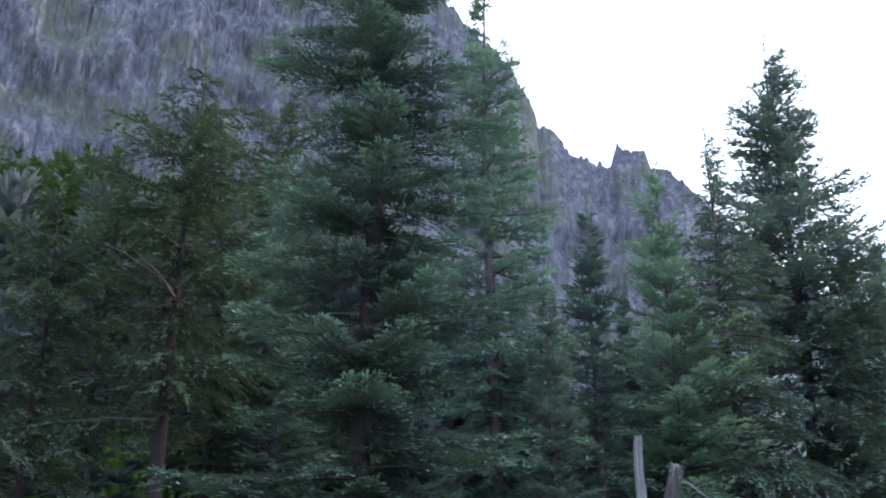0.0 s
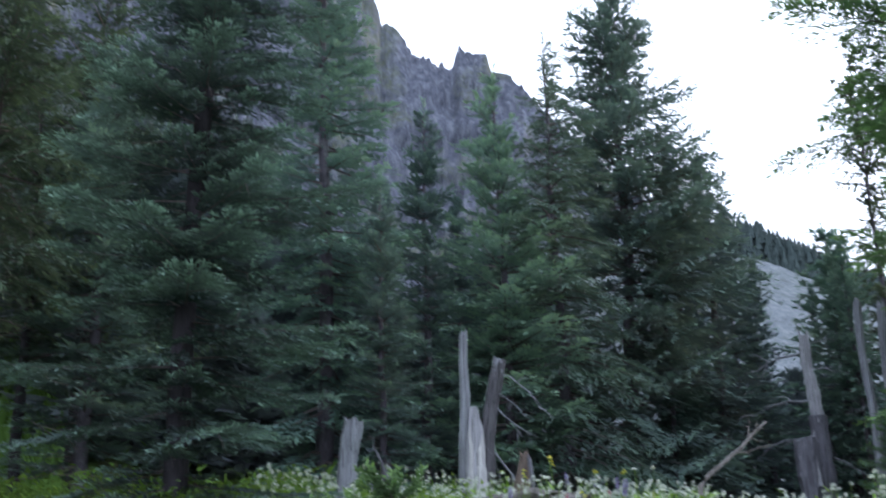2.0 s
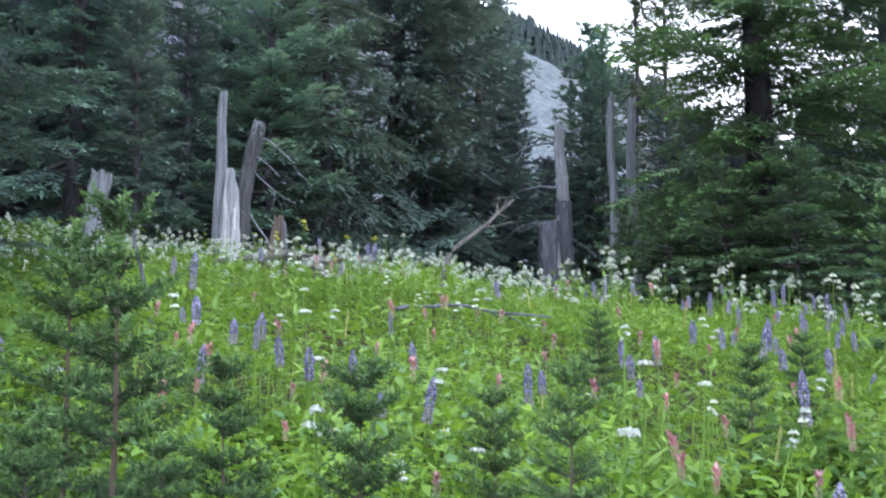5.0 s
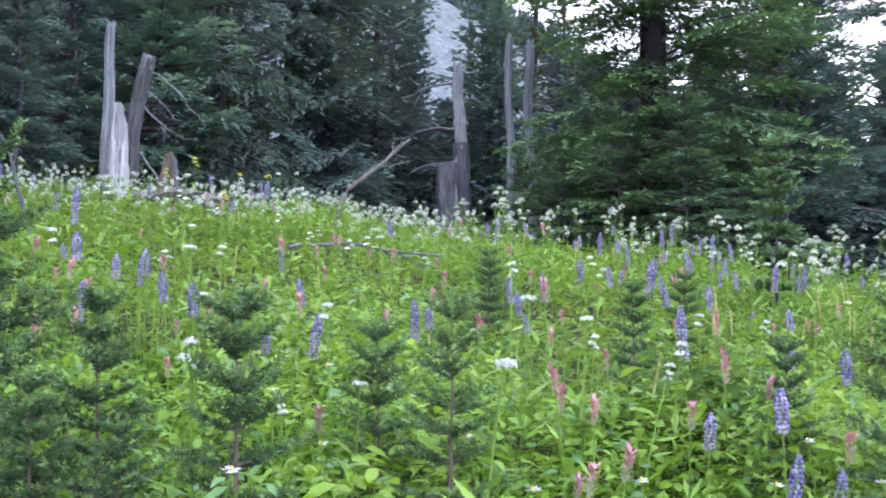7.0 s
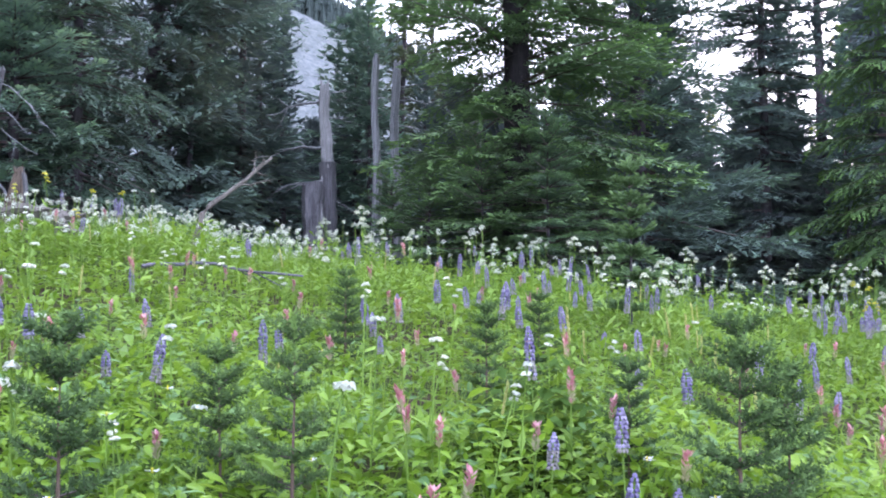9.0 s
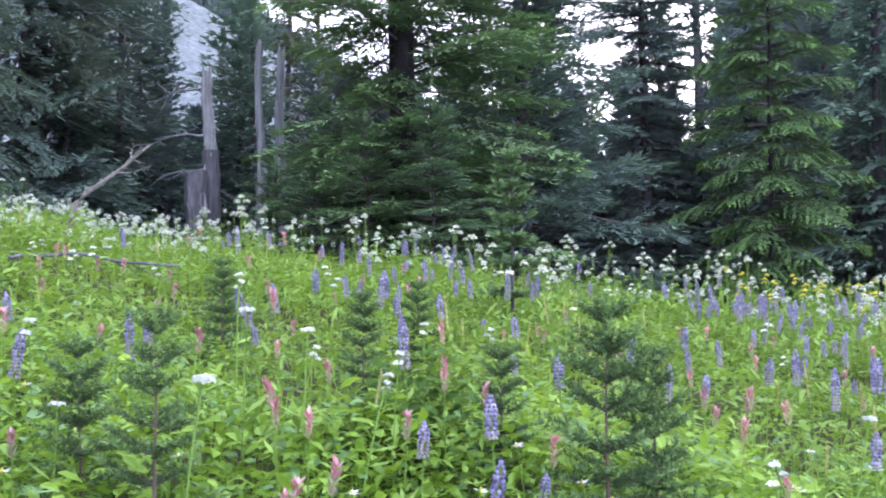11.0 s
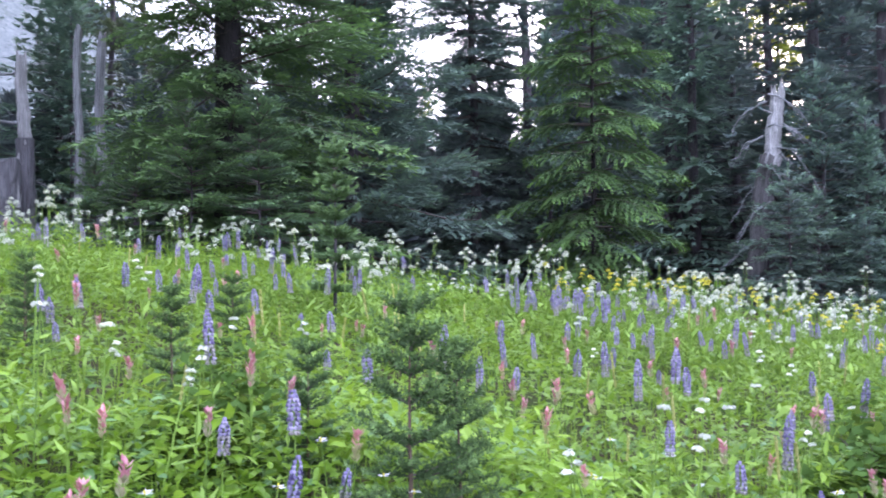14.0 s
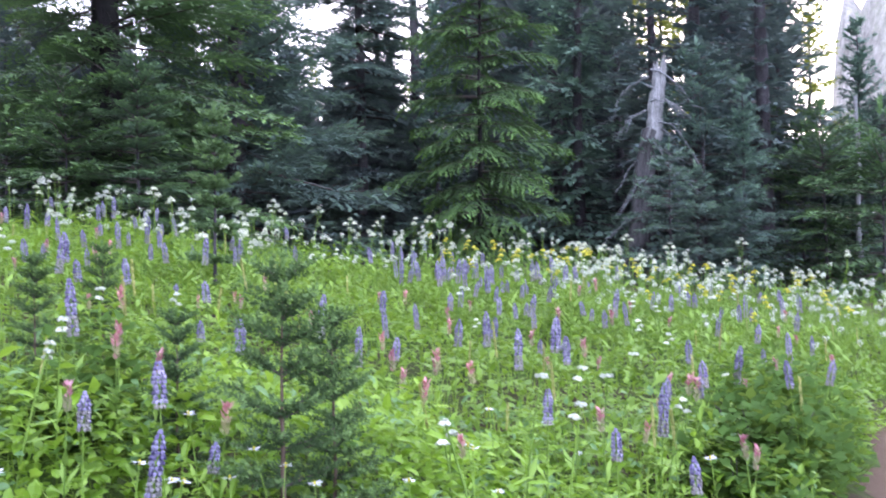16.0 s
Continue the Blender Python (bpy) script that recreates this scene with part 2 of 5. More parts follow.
class Soup:
    """Vertices, triangles and the 'tip' value of each vertex, gathered piece by piece."""

    def __init__(self):
        self.v, self.f, self.t, self.n = [], [], [], 0

    def add(self, v, f, tip=0.0):
        v = np.asarray(v, float).reshape(-1, 3)
        self.v.append(v)
        self.f.append(np.asarray(f, int).reshape(-1, 3) + self.n)
        self.t.append(np.broadcast_to(np.asarray(tip, float), (len(v),)))
        self.n += len(v)
        return self

    def tris(self, a, b, c, tip=0.0):
        k = len(a)
        v = np.stack([a, b, c], 1).reshape(-1, 3)
        t = np.repeat(np.broadcast_to(np.asarray(tip, float), (k,)), 3)
        return self.add(v, np.arange(3 * k), t)

    def tube(self, path, radii, sides=6, lump=0.0, cap=True, tip=0.0):
        path, radii = np.asarray(path, float), np.asarray(radii, float)
        k = len(path)
        way = unit(np.gradient(path, axis=0))
        ref = np.where(np.abs(way[:, 2:3]) > 0.9, np.array([[1.0, 0, 0]]), np.array([[0, 0, 1.0]]))
        u = unit(np.cross(way, ref))
        w = np.cross(way, u)
        ang = np.linspace(0, 2 * np.pi, sides, endpoint=False)
        r = radii[:, None] * (1 + lump * rng.uniform(-1, 1, (k, sides)))
        v = path[:, None] + r[..., None] * (np.cos(ang)[None, :, None] * u[:, None] + np.sin(ang)[None, :, None] * w[:, None])
        i, j = np.meshgrid(np.arange(k - 1), np.arange(sides), indexing="ij")
        p, q = i * sides + j, i * sides + (j + 1) % sides
        f = np.concatenate([np.stack([p, q, q + sides], -1).reshape(-1, 3), np.stack([p, q + sides, p + sides], -1).reshape(-1, 3)])
        v = v.reshape(-1, 3)
        if cap:
            v = np.vstack([v, path[-1]])
            top = (k - 1) * sides
            f = np.vstack([f, [[top + s, top + (s + 1) % sides, k * sides] for s in range(sides)]])
        return self.add(v, f, tip)

    def mesh(self, name, mat, smooth=False):
        v, f, t = np.concatenate(self.v), np.concatenate(self.f), np.concatenate(self.t)
        me = bpy.data.meshes.new(name)
        me.vertices.add(len(v)), me.loops.add(3 * len(f)), me.polygons.add(len(f))
        me.vertices.foreach_set("co", v.astype(np.float32).ravel())
        me.loops.foreach_set("vertex_index", f.astype(np.int32).ravel())
        me.polygons.foreach_set("loop_start", np.arange(0, 3 * len(f), 3, dtype=np.int32))
        me.polygons.foreach_set("use_smooth", np.full(len(f), smooth))
        me.update(calc_edges=True)
        me.attributes.new("tip", "FLOAT", "POINT").data.foreach_set("value", t.astype(np.float32))
        me.materials.append(mat)
        return me


def part(name, soup, mat, parent=None, label="", smooth=False):
    ob = new(name, soup.mesh(name, mat, smooth))
    if parent:
        ob.parent = parent
    return tagged(ob, label=label)


# ---- the lie of the land ----
def height(x, y):
    """The ground: a meadow that climbs away from the trail to a crest, and goes on climbing on the far side only to the west."""
    x, y = np.asarray(x, float), np.asarray(y, float)
    r = np.hypot(x, y) + 1e-6
    az = np.degrees(np.arctan2(x, y))
    crest = 9.6
    k = 1.0 / (1.0 + (r / crest) ** 8) ** 0.125
    xs, ys = x * k, y * k
    z = 0.22 + 0.185 * ys - 0.03 * xs - 0.012 * np.clip(xs, 0, 9) * np.clip(ys - 3, 0, 7) / 3
    past = np.maximum(r - crest, 0)
    west = 1 / (1 + np.exp(np.clip((az + 3) / 3.0, -50, 50))) * (1 / (1 + np.exp(-(az + 110) / 8)))
    z = z + (0.05 * np.minimum(past, 70) + 0.42 * west * np.clip(r - 13, 0, 70)) * (1 / (1 + np.exp(np.clip(-(y + 2) / 2, -50, 50))))
    brow = np.where(r < crest, (r / crest) ** 2.5, np.exp(-((np.minimum(r, 40) - crest) / 2.2) ** 2)) * (y > -3)
    z = z + 0.24 * brow * np.interp(az, (-60, -20, 20, 45, 62, 76, 100), (0.0, 0.5, 1.0, 0.62, 0.68, 0.90, 0.62))
    z = z + 0.05 * np.sin(1.7 * x + 0.6) * np.sin(1.3 * y + 1.1) * np.clip(r / 3, 0, 1) + 0.025 * np.sin(4.1 * x + 2.2 * y)
    return np.where(y < -1, np.maximum(z, -14.0), z)


def trail_mid(x):
    x = np.clip(np.asarray(x, float), -14, 16)
    return -0.25 + 0.311 * x - 0.014 * x ** 2


def off_trail(x, y):
    return np.abs(y - trail_mid(x)) * 0.98


def put(az, d, sink=0.0):
    """A place on the ground at a bearing (degrees from +y towards +x) and distance."""
    x, y = d * math.sin(radians(az)), d * math.cos(radians(az))
    return x, y, float(height(x, y)) - sink


def build_ground():
    rs = np.concatenate([[0.0], np.linspace(0.25, 14, 90), np.geomspace(14.4, 2500, 50)])
    an = np.linspace(0, 2 * np.pi, 161)[:-1]
    R, A = np.meshgrid(rs, an, indexing="ij")
    X, Y = R * np.sin(A), R * np.cos(A)
    Z = height(X, Y) - 0.06 * np.exp(-((off_trail(X, Y) / 0.45) ** 4)) * (R < 60)
    i, j = np.meshgrid(np.arange(len(rs) - 1), np.arange(160), indexing="ij")
    p, q = i * 160 + j, i * 160 + (j + 1) % 160
    f = np.concatenate([np.stack([p, q + 160, q], -1).reshape(-1, 3), np.stack([p, p + 160, q + 160], -1).reshape(-1, 3)])
    s = Soup().add(np.stack([X, Y, Z], -1), f)
    tagged(part("ground", s, SOIL, smooth=True), "dark soil and moss under meadow and forest", "ground", kind="structure")
    xs, us = np.linspace(-14, 16, 200), np.linspace(-1, 1, 13)
    X, U = np.meshgrid(xs, us, indexing="ij")
    wob = 0.06 * np.sin(2.3 * X) * np.sign(U) + 0.04 * np.sin(5.1 * X + 1)
    Y = trail_mid(X) + U * 0.41 + wob * np.abs(U)
    Z = height(X, Y) - 0.06 * np.exp(-((off_trail(X, Y) / 0.45) ** 4)) + 0.012 - 0.03 * U ** 8 + 0.006 * np.sin(9 * X + 4 * Y) + 0.005 * np.sin(23 * X)
    i, j = np.meshgrid(np.arange(199), np.arange(12), indexing="ij")
    p = i * 13 + j
    f = np.concatenate([np.stack([p, p + 13, p + 14], -1).reshape(-1, 3), np.stack([p, p + 14, p + 1], -1).reshape(-1, 3)])
    tagged(part("trail", Soup().add(np.stack([X, Y, Z], -1), f), DIRT, smooth=True), "narrow trodden brown dirt trail beside the meadow", "trail", kind="structure")


build_ground()


def build_mountain(name, label, sky_line, dist, mat, seed, rough=1.0, lean=0.35, steps=(0.20, 56), foot=-3.0, fine=None):
    """A rock face: bearings and heights in degrees of its skyline as seen from the trail, broken by ribs, gullies and ledges."""
    az = np.arange(sky_line[0][0], sky_line[-1][0] + 1e-6, steps[0])
    if fine:
        az = np.concatenate([np.arange(sky_line[0][0], fine[0], 0.8), np.arange(fine[0], fine[1], fine[2]), np.arange(fine[1], sky_line[-1][0], 0.4)])
    top = np.interp(az, [p[0] for p in sky_line], [p[1] for p in sky_line])
    vs = np.linspace(0, 1, steps[1]) ** 0.9
    V = np.zeros((len(az), len(vs), 3))
    for i, (a_, t_) in enumerate(zip(az, top)):
        jag = 0.35 * noise.fractal((a_ * 1.9 + seed, 0.3, seed), 0.7, 2.2, 5) + 0.16 * noise.fractal((a_ * 7.0 + seed, 1.3, seed), 0.5, 2.2, 4)
        sa, ca = math.sin(radians(a_)), math.cos(radians(a_))
        full = dist * (1 + lean) * math.tan(radians(t_ + jag * rough))
        for j, v_ in enumerate(vs):
            z = foot + v_ * (full - foot)
            rib = noise.fractal((a_ * 0.45 + seed, z * 0.03, 2.7), 0.9, 2.1, 5) * 0.022
            ledge = noise.fractal((a_ * 0.30, z * 0.06 + seed, 9.1), 0.9, 2.0, 5) * 0.022
            d = dist * (1 + lean * v_ + (rib + ledge) * rough * (1 - v_ ** 6))
            V[i, j] = sa * d, ca * d, z
    n, m = len(az), len(vs)
    i, j = np.meshgrid(np.arange(n - 1), np.arange(m - 1), indexing="ij")
    p = i * m + j
    f = np.concatenate([np.stack([p, p + m, p + m + 1], -1).reshape(-1, 3), np.stack([p, p + m + 1, p + 1], -1).reshape(-1, 3)])
    ob = part(name, Soup().add(V, f), mat, smooth=True)
    return tagged(ob, label, "mountain", kind="structure")


build_mountain("mountain_cliff", "grey-violet rock cliff with haze in its colour, pale streaks and green ledges",
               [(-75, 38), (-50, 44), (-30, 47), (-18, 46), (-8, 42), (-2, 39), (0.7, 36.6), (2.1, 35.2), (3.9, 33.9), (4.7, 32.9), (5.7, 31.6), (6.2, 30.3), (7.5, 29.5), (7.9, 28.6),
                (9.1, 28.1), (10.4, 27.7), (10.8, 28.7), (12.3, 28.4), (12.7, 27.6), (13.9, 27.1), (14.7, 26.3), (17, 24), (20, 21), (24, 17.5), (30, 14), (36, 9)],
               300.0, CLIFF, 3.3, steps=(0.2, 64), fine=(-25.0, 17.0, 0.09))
build_mountain("scree_slope", "pale grey scree slope below the forested ridge",
               [(14, 17), (17, 18.6), (19, 18.2), (24, 17.4), (26.5, 16.8), (28.8, 15.6), (33, 13), (40, 8)], 170.0, SCREE, 8.1, 0.25, 0.7, (0.3, 40))
# the sun is behind this wall; its bright look is all colour
build_mountain("sunlit_cliff", "pale rock wall beyond the forest, sunlight and haze in its colour", [(72.6, 2), (74.0, 5), (74.5, 11.5), (75.1, 14), (75.8, 13), (76.9, 15), (80, 18), (95, 20), (125, 18), (150, 10)], 260.0, SUNLIT, 5.2, steps=(0.4, 40))


# ---- conifers ----
def needle_fans(s, P, T, tip, per, length, width, spread=0.55, flat=0.55, rough=0.55):
    """Needles combed to both sides of the twigs that run through P along T, so that each twig is a flat spray; flat: how far they stand out of its plane."""
    P, T, tip = np.repeat(P, per, 0), np.repeat(T, per, 0), np.repeat(tip, per)
    k = len(P)
    u = unit(np.cross(T, np.array([0, 0, 1.0])) + 1e-6)
    b = np.cross(u, T)
    ang = rng.uniform(0, 2 * np.pi, k)
    radial = np.cos(ang)[:, None] * u + (flat * np.sin(ang) + 0.18)[:, None] * b
    way = unit(T * rng.uniform(0.45, 0.95, (k, 1)) + spread * radial)
    w = unit(np.cross(way, b + rough * rng.normal(size=(k, 3)))) * width / 2
    base = P + rng.normal(size=(k, 3)) * width * 0.4
    s.tris(base - w, base + w, base + way * length * rng.uniform(0.7, 1.15, (k, 1)), tip)


def sprays(s, B, d, t, ln, drop, size, step, tip, lift, tip_gain=1.0, fan=0.85, kite=True):
    """Needled twigs: from each point of B a flat feather along d, bending towards t and hanging by drop, of short pointed sprigs to both sides, raised by lift."""
    k, up = len(B), np.array([0, 0, 1.0])
    n = np.maximum((ln / step).astype(int), 1) + 1
    idx = np.repeat(np.arange(k), n)
    m = ((np.arange(n.sum()) - np.repeat(np.cumsum(n) - n, n) + rng.uniform(0.1, 0.9, n.sum())) / n[idx])[:, None]
    l3 = ln[idx][:, None]
    c = B[idx] + d[idx] * l3 * m + t[idx] * 0.18 * l3 * m ** 2 - up * drop * 2 * l3 * m ** 2
    way = unit(d[idx] + 0.36 * t[idx] * m - up * drop * 4 * m)
    side = unit(np.cross(way, (up + rng.normal(size=(k, 3)) * 0.25)[idx]))
    nrm = np.cross(side, way)
    # paler towards bough ends: skylight on the outer tips, put into the colour
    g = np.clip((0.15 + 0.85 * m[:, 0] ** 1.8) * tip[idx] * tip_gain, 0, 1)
    for sg in (-1, 1):
        j = len(c)
        out = unit(way * rng.uniform(0.6, 1.1, (j, 1)) + sg * side * fan * (1.1 - 0.7 * m) + nrm * (lift + rng.normal(0, 0.20, (j, 1))))
        L = size * rng.uniform(0.65, 1.25, (j, 1)) * np.clip(1.35 - 0.65 * m, 0.6, 1)
        w = unit(np.cross(out, nrm + 0.18 * rng.normal(size=(j, 3)))) * L * rng.uniform(0.10, 0.16, (j, 1))
        if kite:
            v = np.stack([c, c + out * L * 0.55 + w, c + out * L * 0.55 - w, c + out * L], 1)
            f = (np.array([[0, 2, 1], [1, 2, 3]])[None] + (np.arange(j) * 4)[:, None, None]).reshape(-1, 3)
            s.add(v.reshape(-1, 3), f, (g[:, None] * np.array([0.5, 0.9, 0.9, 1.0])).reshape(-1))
        else:
            s.tris(c - w * 2.0, c + w * 2.0, c + out * L * 1.15, g)


def conifer_meshes(H, R, z0=0.5, gap=0.33, per_whorl=6, rise=(-12, 45), droop=-0.10, up=0.12, lat_gap=0.085, lat=0.40, lat_drop=0.10,
                   step=0.035, per=3, length=0.032, width=0.006, power=0.85, ragged=0.25, trunk=0.0135, thin=0.0, dead=0.0, sides=8, tip_gain=1.0, lean=0.0, flat=0.5, wave=0.045, inner=0.16, limb_steps=4, twigs=0, core=0.0, jitter=0.28, limb=1.0, spread=0.55, scatter=6.0, thin_top=0.0, leader=8, segs=0, lift=0.15, fan=0.5, shape=1.0, low=1.0):
    """Trunk, limbs and needles of one conifer. gap: metres between whorls; rise: degrees of the lowest and topmost limbs; thin: share of limbs missing."""
    zs = np.linspace(-0.4, H, 14)
    wander = np.cumsum(rng.normal(size=(14, 2)) * H * 0.0022, 0)
    path = np.column_stack([wander[:, 0] + lean * np.maximum(zs, 0), wander[:, 1], zs])
    rad = H * trunk * (1 - np.clip(zs, 0, H) / H * 0.97)
    rad[0] *= 1.35
    trunk_s = Soup().tube(path, rad, sides, 0.07)
    limbs, leaf = Soup(), Soup()
    P, T, G = [], [], []
    z = z0
    while z < H * 0.965:
        f = z / H
        for b in range(per_whorl if f < 0.85 else 4):
            if rng.random() < thin + (thin_top if f > 0.30 else 0.0):
                continue
            zz = min(max(z + rng.uniform(-jitter, jitter) * gap, 0.08), H * 0.985)
            ff = zz / H
            L = R * (1 - ff) ** power * rng.uniform(1 - ragged * 1.6, 1 + ragged * 0.5) + 0.035
            L *= min(1.0, low + (1 - low) * zz / (0.35 * H))
            if zz < z0 + 0.8 * gap:
                L *= rng.uniform(0.5, 1.0)
            bare = inner
            if rng.random() < core:
                L, bare = L * rng.uniform(0.35, 0.7), 0.10
            a0 = 2 * np.pi * (b + rng.uniform(-0.4, 0.4)) / per_whorl + z * 2.4
            h = np.array([np.cos(a0), np.sin(a0), 0])
            tan0 = math.tan(radians(rise[0] + (rise[1] - rise[0]) * ff ** 1.5 + rng.uniform(-scatter, scatter)))
            o = np.array([np.interp(zz, zs, path[:, 0]), np.interp(zz, zs, path[:, 1]), zz])

            def along(q, o=o, h=h, L=L, tan0=tan0):
                q = np.asarray(q, float)[:, None]
                return o + h * L * q + np.array([0, 0, 1.0]) * L * (tan0 * q + droop * 2 * q ** 2 + up * 2 * q ** 3)

            r0 = limb * (0.008 + 0.010 * L)
            if limb_steps:
                qs = np.linspace(0, 1, limb_steps)
                limbs.tube(along(qs), r0 * (1 - 0.88 * qs), 3, 0, False)
            if twigs:
                tw = along(rng.uniform(0.05, 0.75, twigs))
                dd = unit(rng.normal(size=(twigs, 3)) + 0.8 * h) * L * rng.uniform(0.10, 0.28, (twigs, 1))
                ww = unit(np.cross(dd, rng.normal(size=(twigs, 3)))) * 0.004
                limbs.tris(tw - ww, tw + ww, tw + dd)
            if rng.random() < dead and ff < 0.55:
                continue
            q = np.arange(bare, 1.0, lat_gap / max(L, 0.15)) if L > 0.15 else np.array([0.3, 0.7])
            B = along(q)
            t = unit(along(q + 0.02) - along(q - 0.02))
            sm = np.arange(bare * 0.8, 1.001, min(0.5, step / L))
            side = unit(np.cross(t, np.array([0, 0, 1.0])))
            if segs:
                end = np.array([bare, 0.55, 0.8])
                sprays(leaf, along(end), unit(along(end + 0.12) - along(end)), t[:1].repeat(3, 0) * 0, L * np.array([0.55 - bare, 0.3, 0.22]), 0.0, length, step, end, lift, tip_gain, fan, segs > 1)
            else:
                P.append(along(sm)), T.append(unit(along(sm + 0.02) - along(sm - 0.02))), G.append(sm ** 3 * tip_gain)
            for sg in (-1, 1):
                ll = (lat * L * (1 - q) ** (0.6 * shape) * np.clip((q - bare) * 4.0 + 0.35, 0.3, 1) + 0.05) * rng.uniform(0.65, 1.15, len(q))
                d = unit(t * rng.uniform(0.5, 0.9, (len(q), 1)) + sg * side * 0.8 + np.array([0, 0, 1.0]) * rng.normal(0.02, wave, (len(q), 1)))
                if segs:
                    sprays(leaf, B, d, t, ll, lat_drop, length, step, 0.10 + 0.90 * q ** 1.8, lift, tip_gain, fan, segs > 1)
                    continue
                k = np.maximum((ll / step).astype(int), 1)
                idx = np.repeat(np.arange(len(q)), k)
                m = (np.arange(k.sum()) - np.repeat(np.cumsum(k) - k, k) + rng.uniform(0.2, 1, k.sum())) / k[idx]
                ln = ll[idx][:, None]
                mm = m[:, None]
                P.append(B[idx] + d[idx] * ln * mm + t[idx] * 0.18 * ln * mm ** 2 - np.array([0, 0, 1.0]) * lat_drop * 2 * ln * mm ** 2)
                T.append(unit(d[idx] + 0.36 * t[idx] * mm - np.array([0, 0, 1.0]) * lat_drop * 3 * mm))
                G.append(np.clip(m ** 1.8 * (0.15 + 0.85 * q[idx] ** 1.3), 0, 1) * tip_gain)
        z += gap * rng.uniform(0.8, 1.2) * (1 - 0.45 * f)
    zl = np.linspace(H * (0.93 if leader == 8 else 0.86), H, leader)
    P.append(np.column_stack([np.interp(zl, zs, path[:, 0]), np.interp(zl, zs, path[:, 1]), zl + 0.02 * (zl / H)]))
    T.append(np.tile([0, 0, 1.0], (leader, 1))), G.append(np.full(leader, 0.6 if leader == 8 else 1.0))
    needle_fans(leaf, np.concatenate(P), np.concatenate(T), np.clip(np.concatenate(G), 0, 1), per, length, width, spread, flat, 0.4 if segs else 1.0)
    return trunk_s, limbs, leaf


def conifer(name, label, mat, seed, bark=None, group="", **shape):
    """One conifer as a thing: the trunk, with its limbs and its crown of needles as parts."""
    global rng
    rng = np.random.default_rng(seed)
    t, l, n = conifer_meshes(**shape)
    ob = tagged(new(name), label, "conifer", group)
    part("trunk", t, bark or BARK, ob, smooth=True)
    if l.n:
        tagged(part("branchwork", l, TWIG, ob), kind="stuff")
    tagged(part("crown", n, mat, ob), kind="stuff")
    return ob


def stand(ob, az, d, turn=0.0, scale=1.0, sink=0.05, tall=1.0, tilt=0.0):
    x, y, z = put(az, d, sink)
    ob.matrix_basis = Matrix.LocRotScale((x, y, z), Euler((radians(tilt), 0, radians(turn))), (scale, scale, scale * tall))
    return ob


def another(ob, az, d, turn, scale, tall=1.0, label="", tilt=0.0, sink=0.1):
    x, y, z = put(az, d, sink)
    c = copy_thing(ob, Matrix.Translation((x, y, z)))
    c.matrix_basis = Matrix.LocRotScale((x, y, z), Euler((radians(tilt), 0, radians(turn))), (scale, scale, scale * tall))
    return tagged(c, label)


def topped(ob, tall, az, d, el, turn, label="", wide=1.0):
    """A copy scaled so that its top stands el degrees above the horizon."""
    x, y, z = put(az, d, 0.1)
    k = (1.22 + d * math.tan(radians(el)) - z) / tall
    c = copy_thing(ob, Matrix.Translation((x, y, z)))
    c.matrix_basis = Matrix.LocRotScale((x, y, z), Euler((0, 0, radians(turn))), (k * wide, k * wide, k))
    return tagged(c, label)


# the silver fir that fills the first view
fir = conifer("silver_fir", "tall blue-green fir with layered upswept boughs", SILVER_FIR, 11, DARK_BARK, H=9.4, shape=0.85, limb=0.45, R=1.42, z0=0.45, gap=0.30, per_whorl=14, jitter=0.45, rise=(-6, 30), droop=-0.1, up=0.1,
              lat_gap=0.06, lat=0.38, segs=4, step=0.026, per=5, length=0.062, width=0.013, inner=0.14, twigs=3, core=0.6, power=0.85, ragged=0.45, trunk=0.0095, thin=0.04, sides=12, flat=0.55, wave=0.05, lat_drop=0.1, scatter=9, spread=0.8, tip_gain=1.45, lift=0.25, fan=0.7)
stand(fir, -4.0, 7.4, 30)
# the fir behind it
stand(conifer("fir_tree", "slender green fir behind the silver fir", FIR_GREEN, 12, H=9.0, R=1.5, z0=0.6, gap=0.33, per_whorl=9, core=0.35, inner=0.25, lat_gap=0.1, segs=4, step=0.052, per=3, length=0.115, width=0.03, ragged=0.4, rise=(-20, 35), up=0.10, lat=0.55, spread=0.65, tip_gain=1.3), 3.4, 12.6, 70)
# mossy hemlocks on the west side
hem = conifer("mossy_hemlock", "dark mossy hemlock with ragged drooping boughs", MOSSY, 13, DARK_BARK, H=6.0, lift=0.15, fan=0.5, limb=0.6, R=1.8, z0=2.0, gap=0.30, per_whorl=11, jitter=0.5, inner=0.2, twigs=5, core=0.45, rise=(-4, 34), droop=-0.16, up=0.06, lat_gap=0.085, lat=0.42, lat_drop=0.3,
              segs=4, step=0.048, per=4, length=0.09, width=0.022, power=0.55, ragged=0.6, dead=0.14, spread=0.7, trunk=0.014, tip_gain=1.0, scatter=11, wave=0.12, thin=0.08)
stand(hem, -14.6, 9.6, 10, 0.93)
another(hem, -20.6, 9.4, 130, 0.66)
another(hem, -8.8, 12.5, 250, 1.05, 1.08)
another(hem, -18.2, 12.0, 70, 0.95)
another(hem, -11.4, 11.2, 190, 0.80)
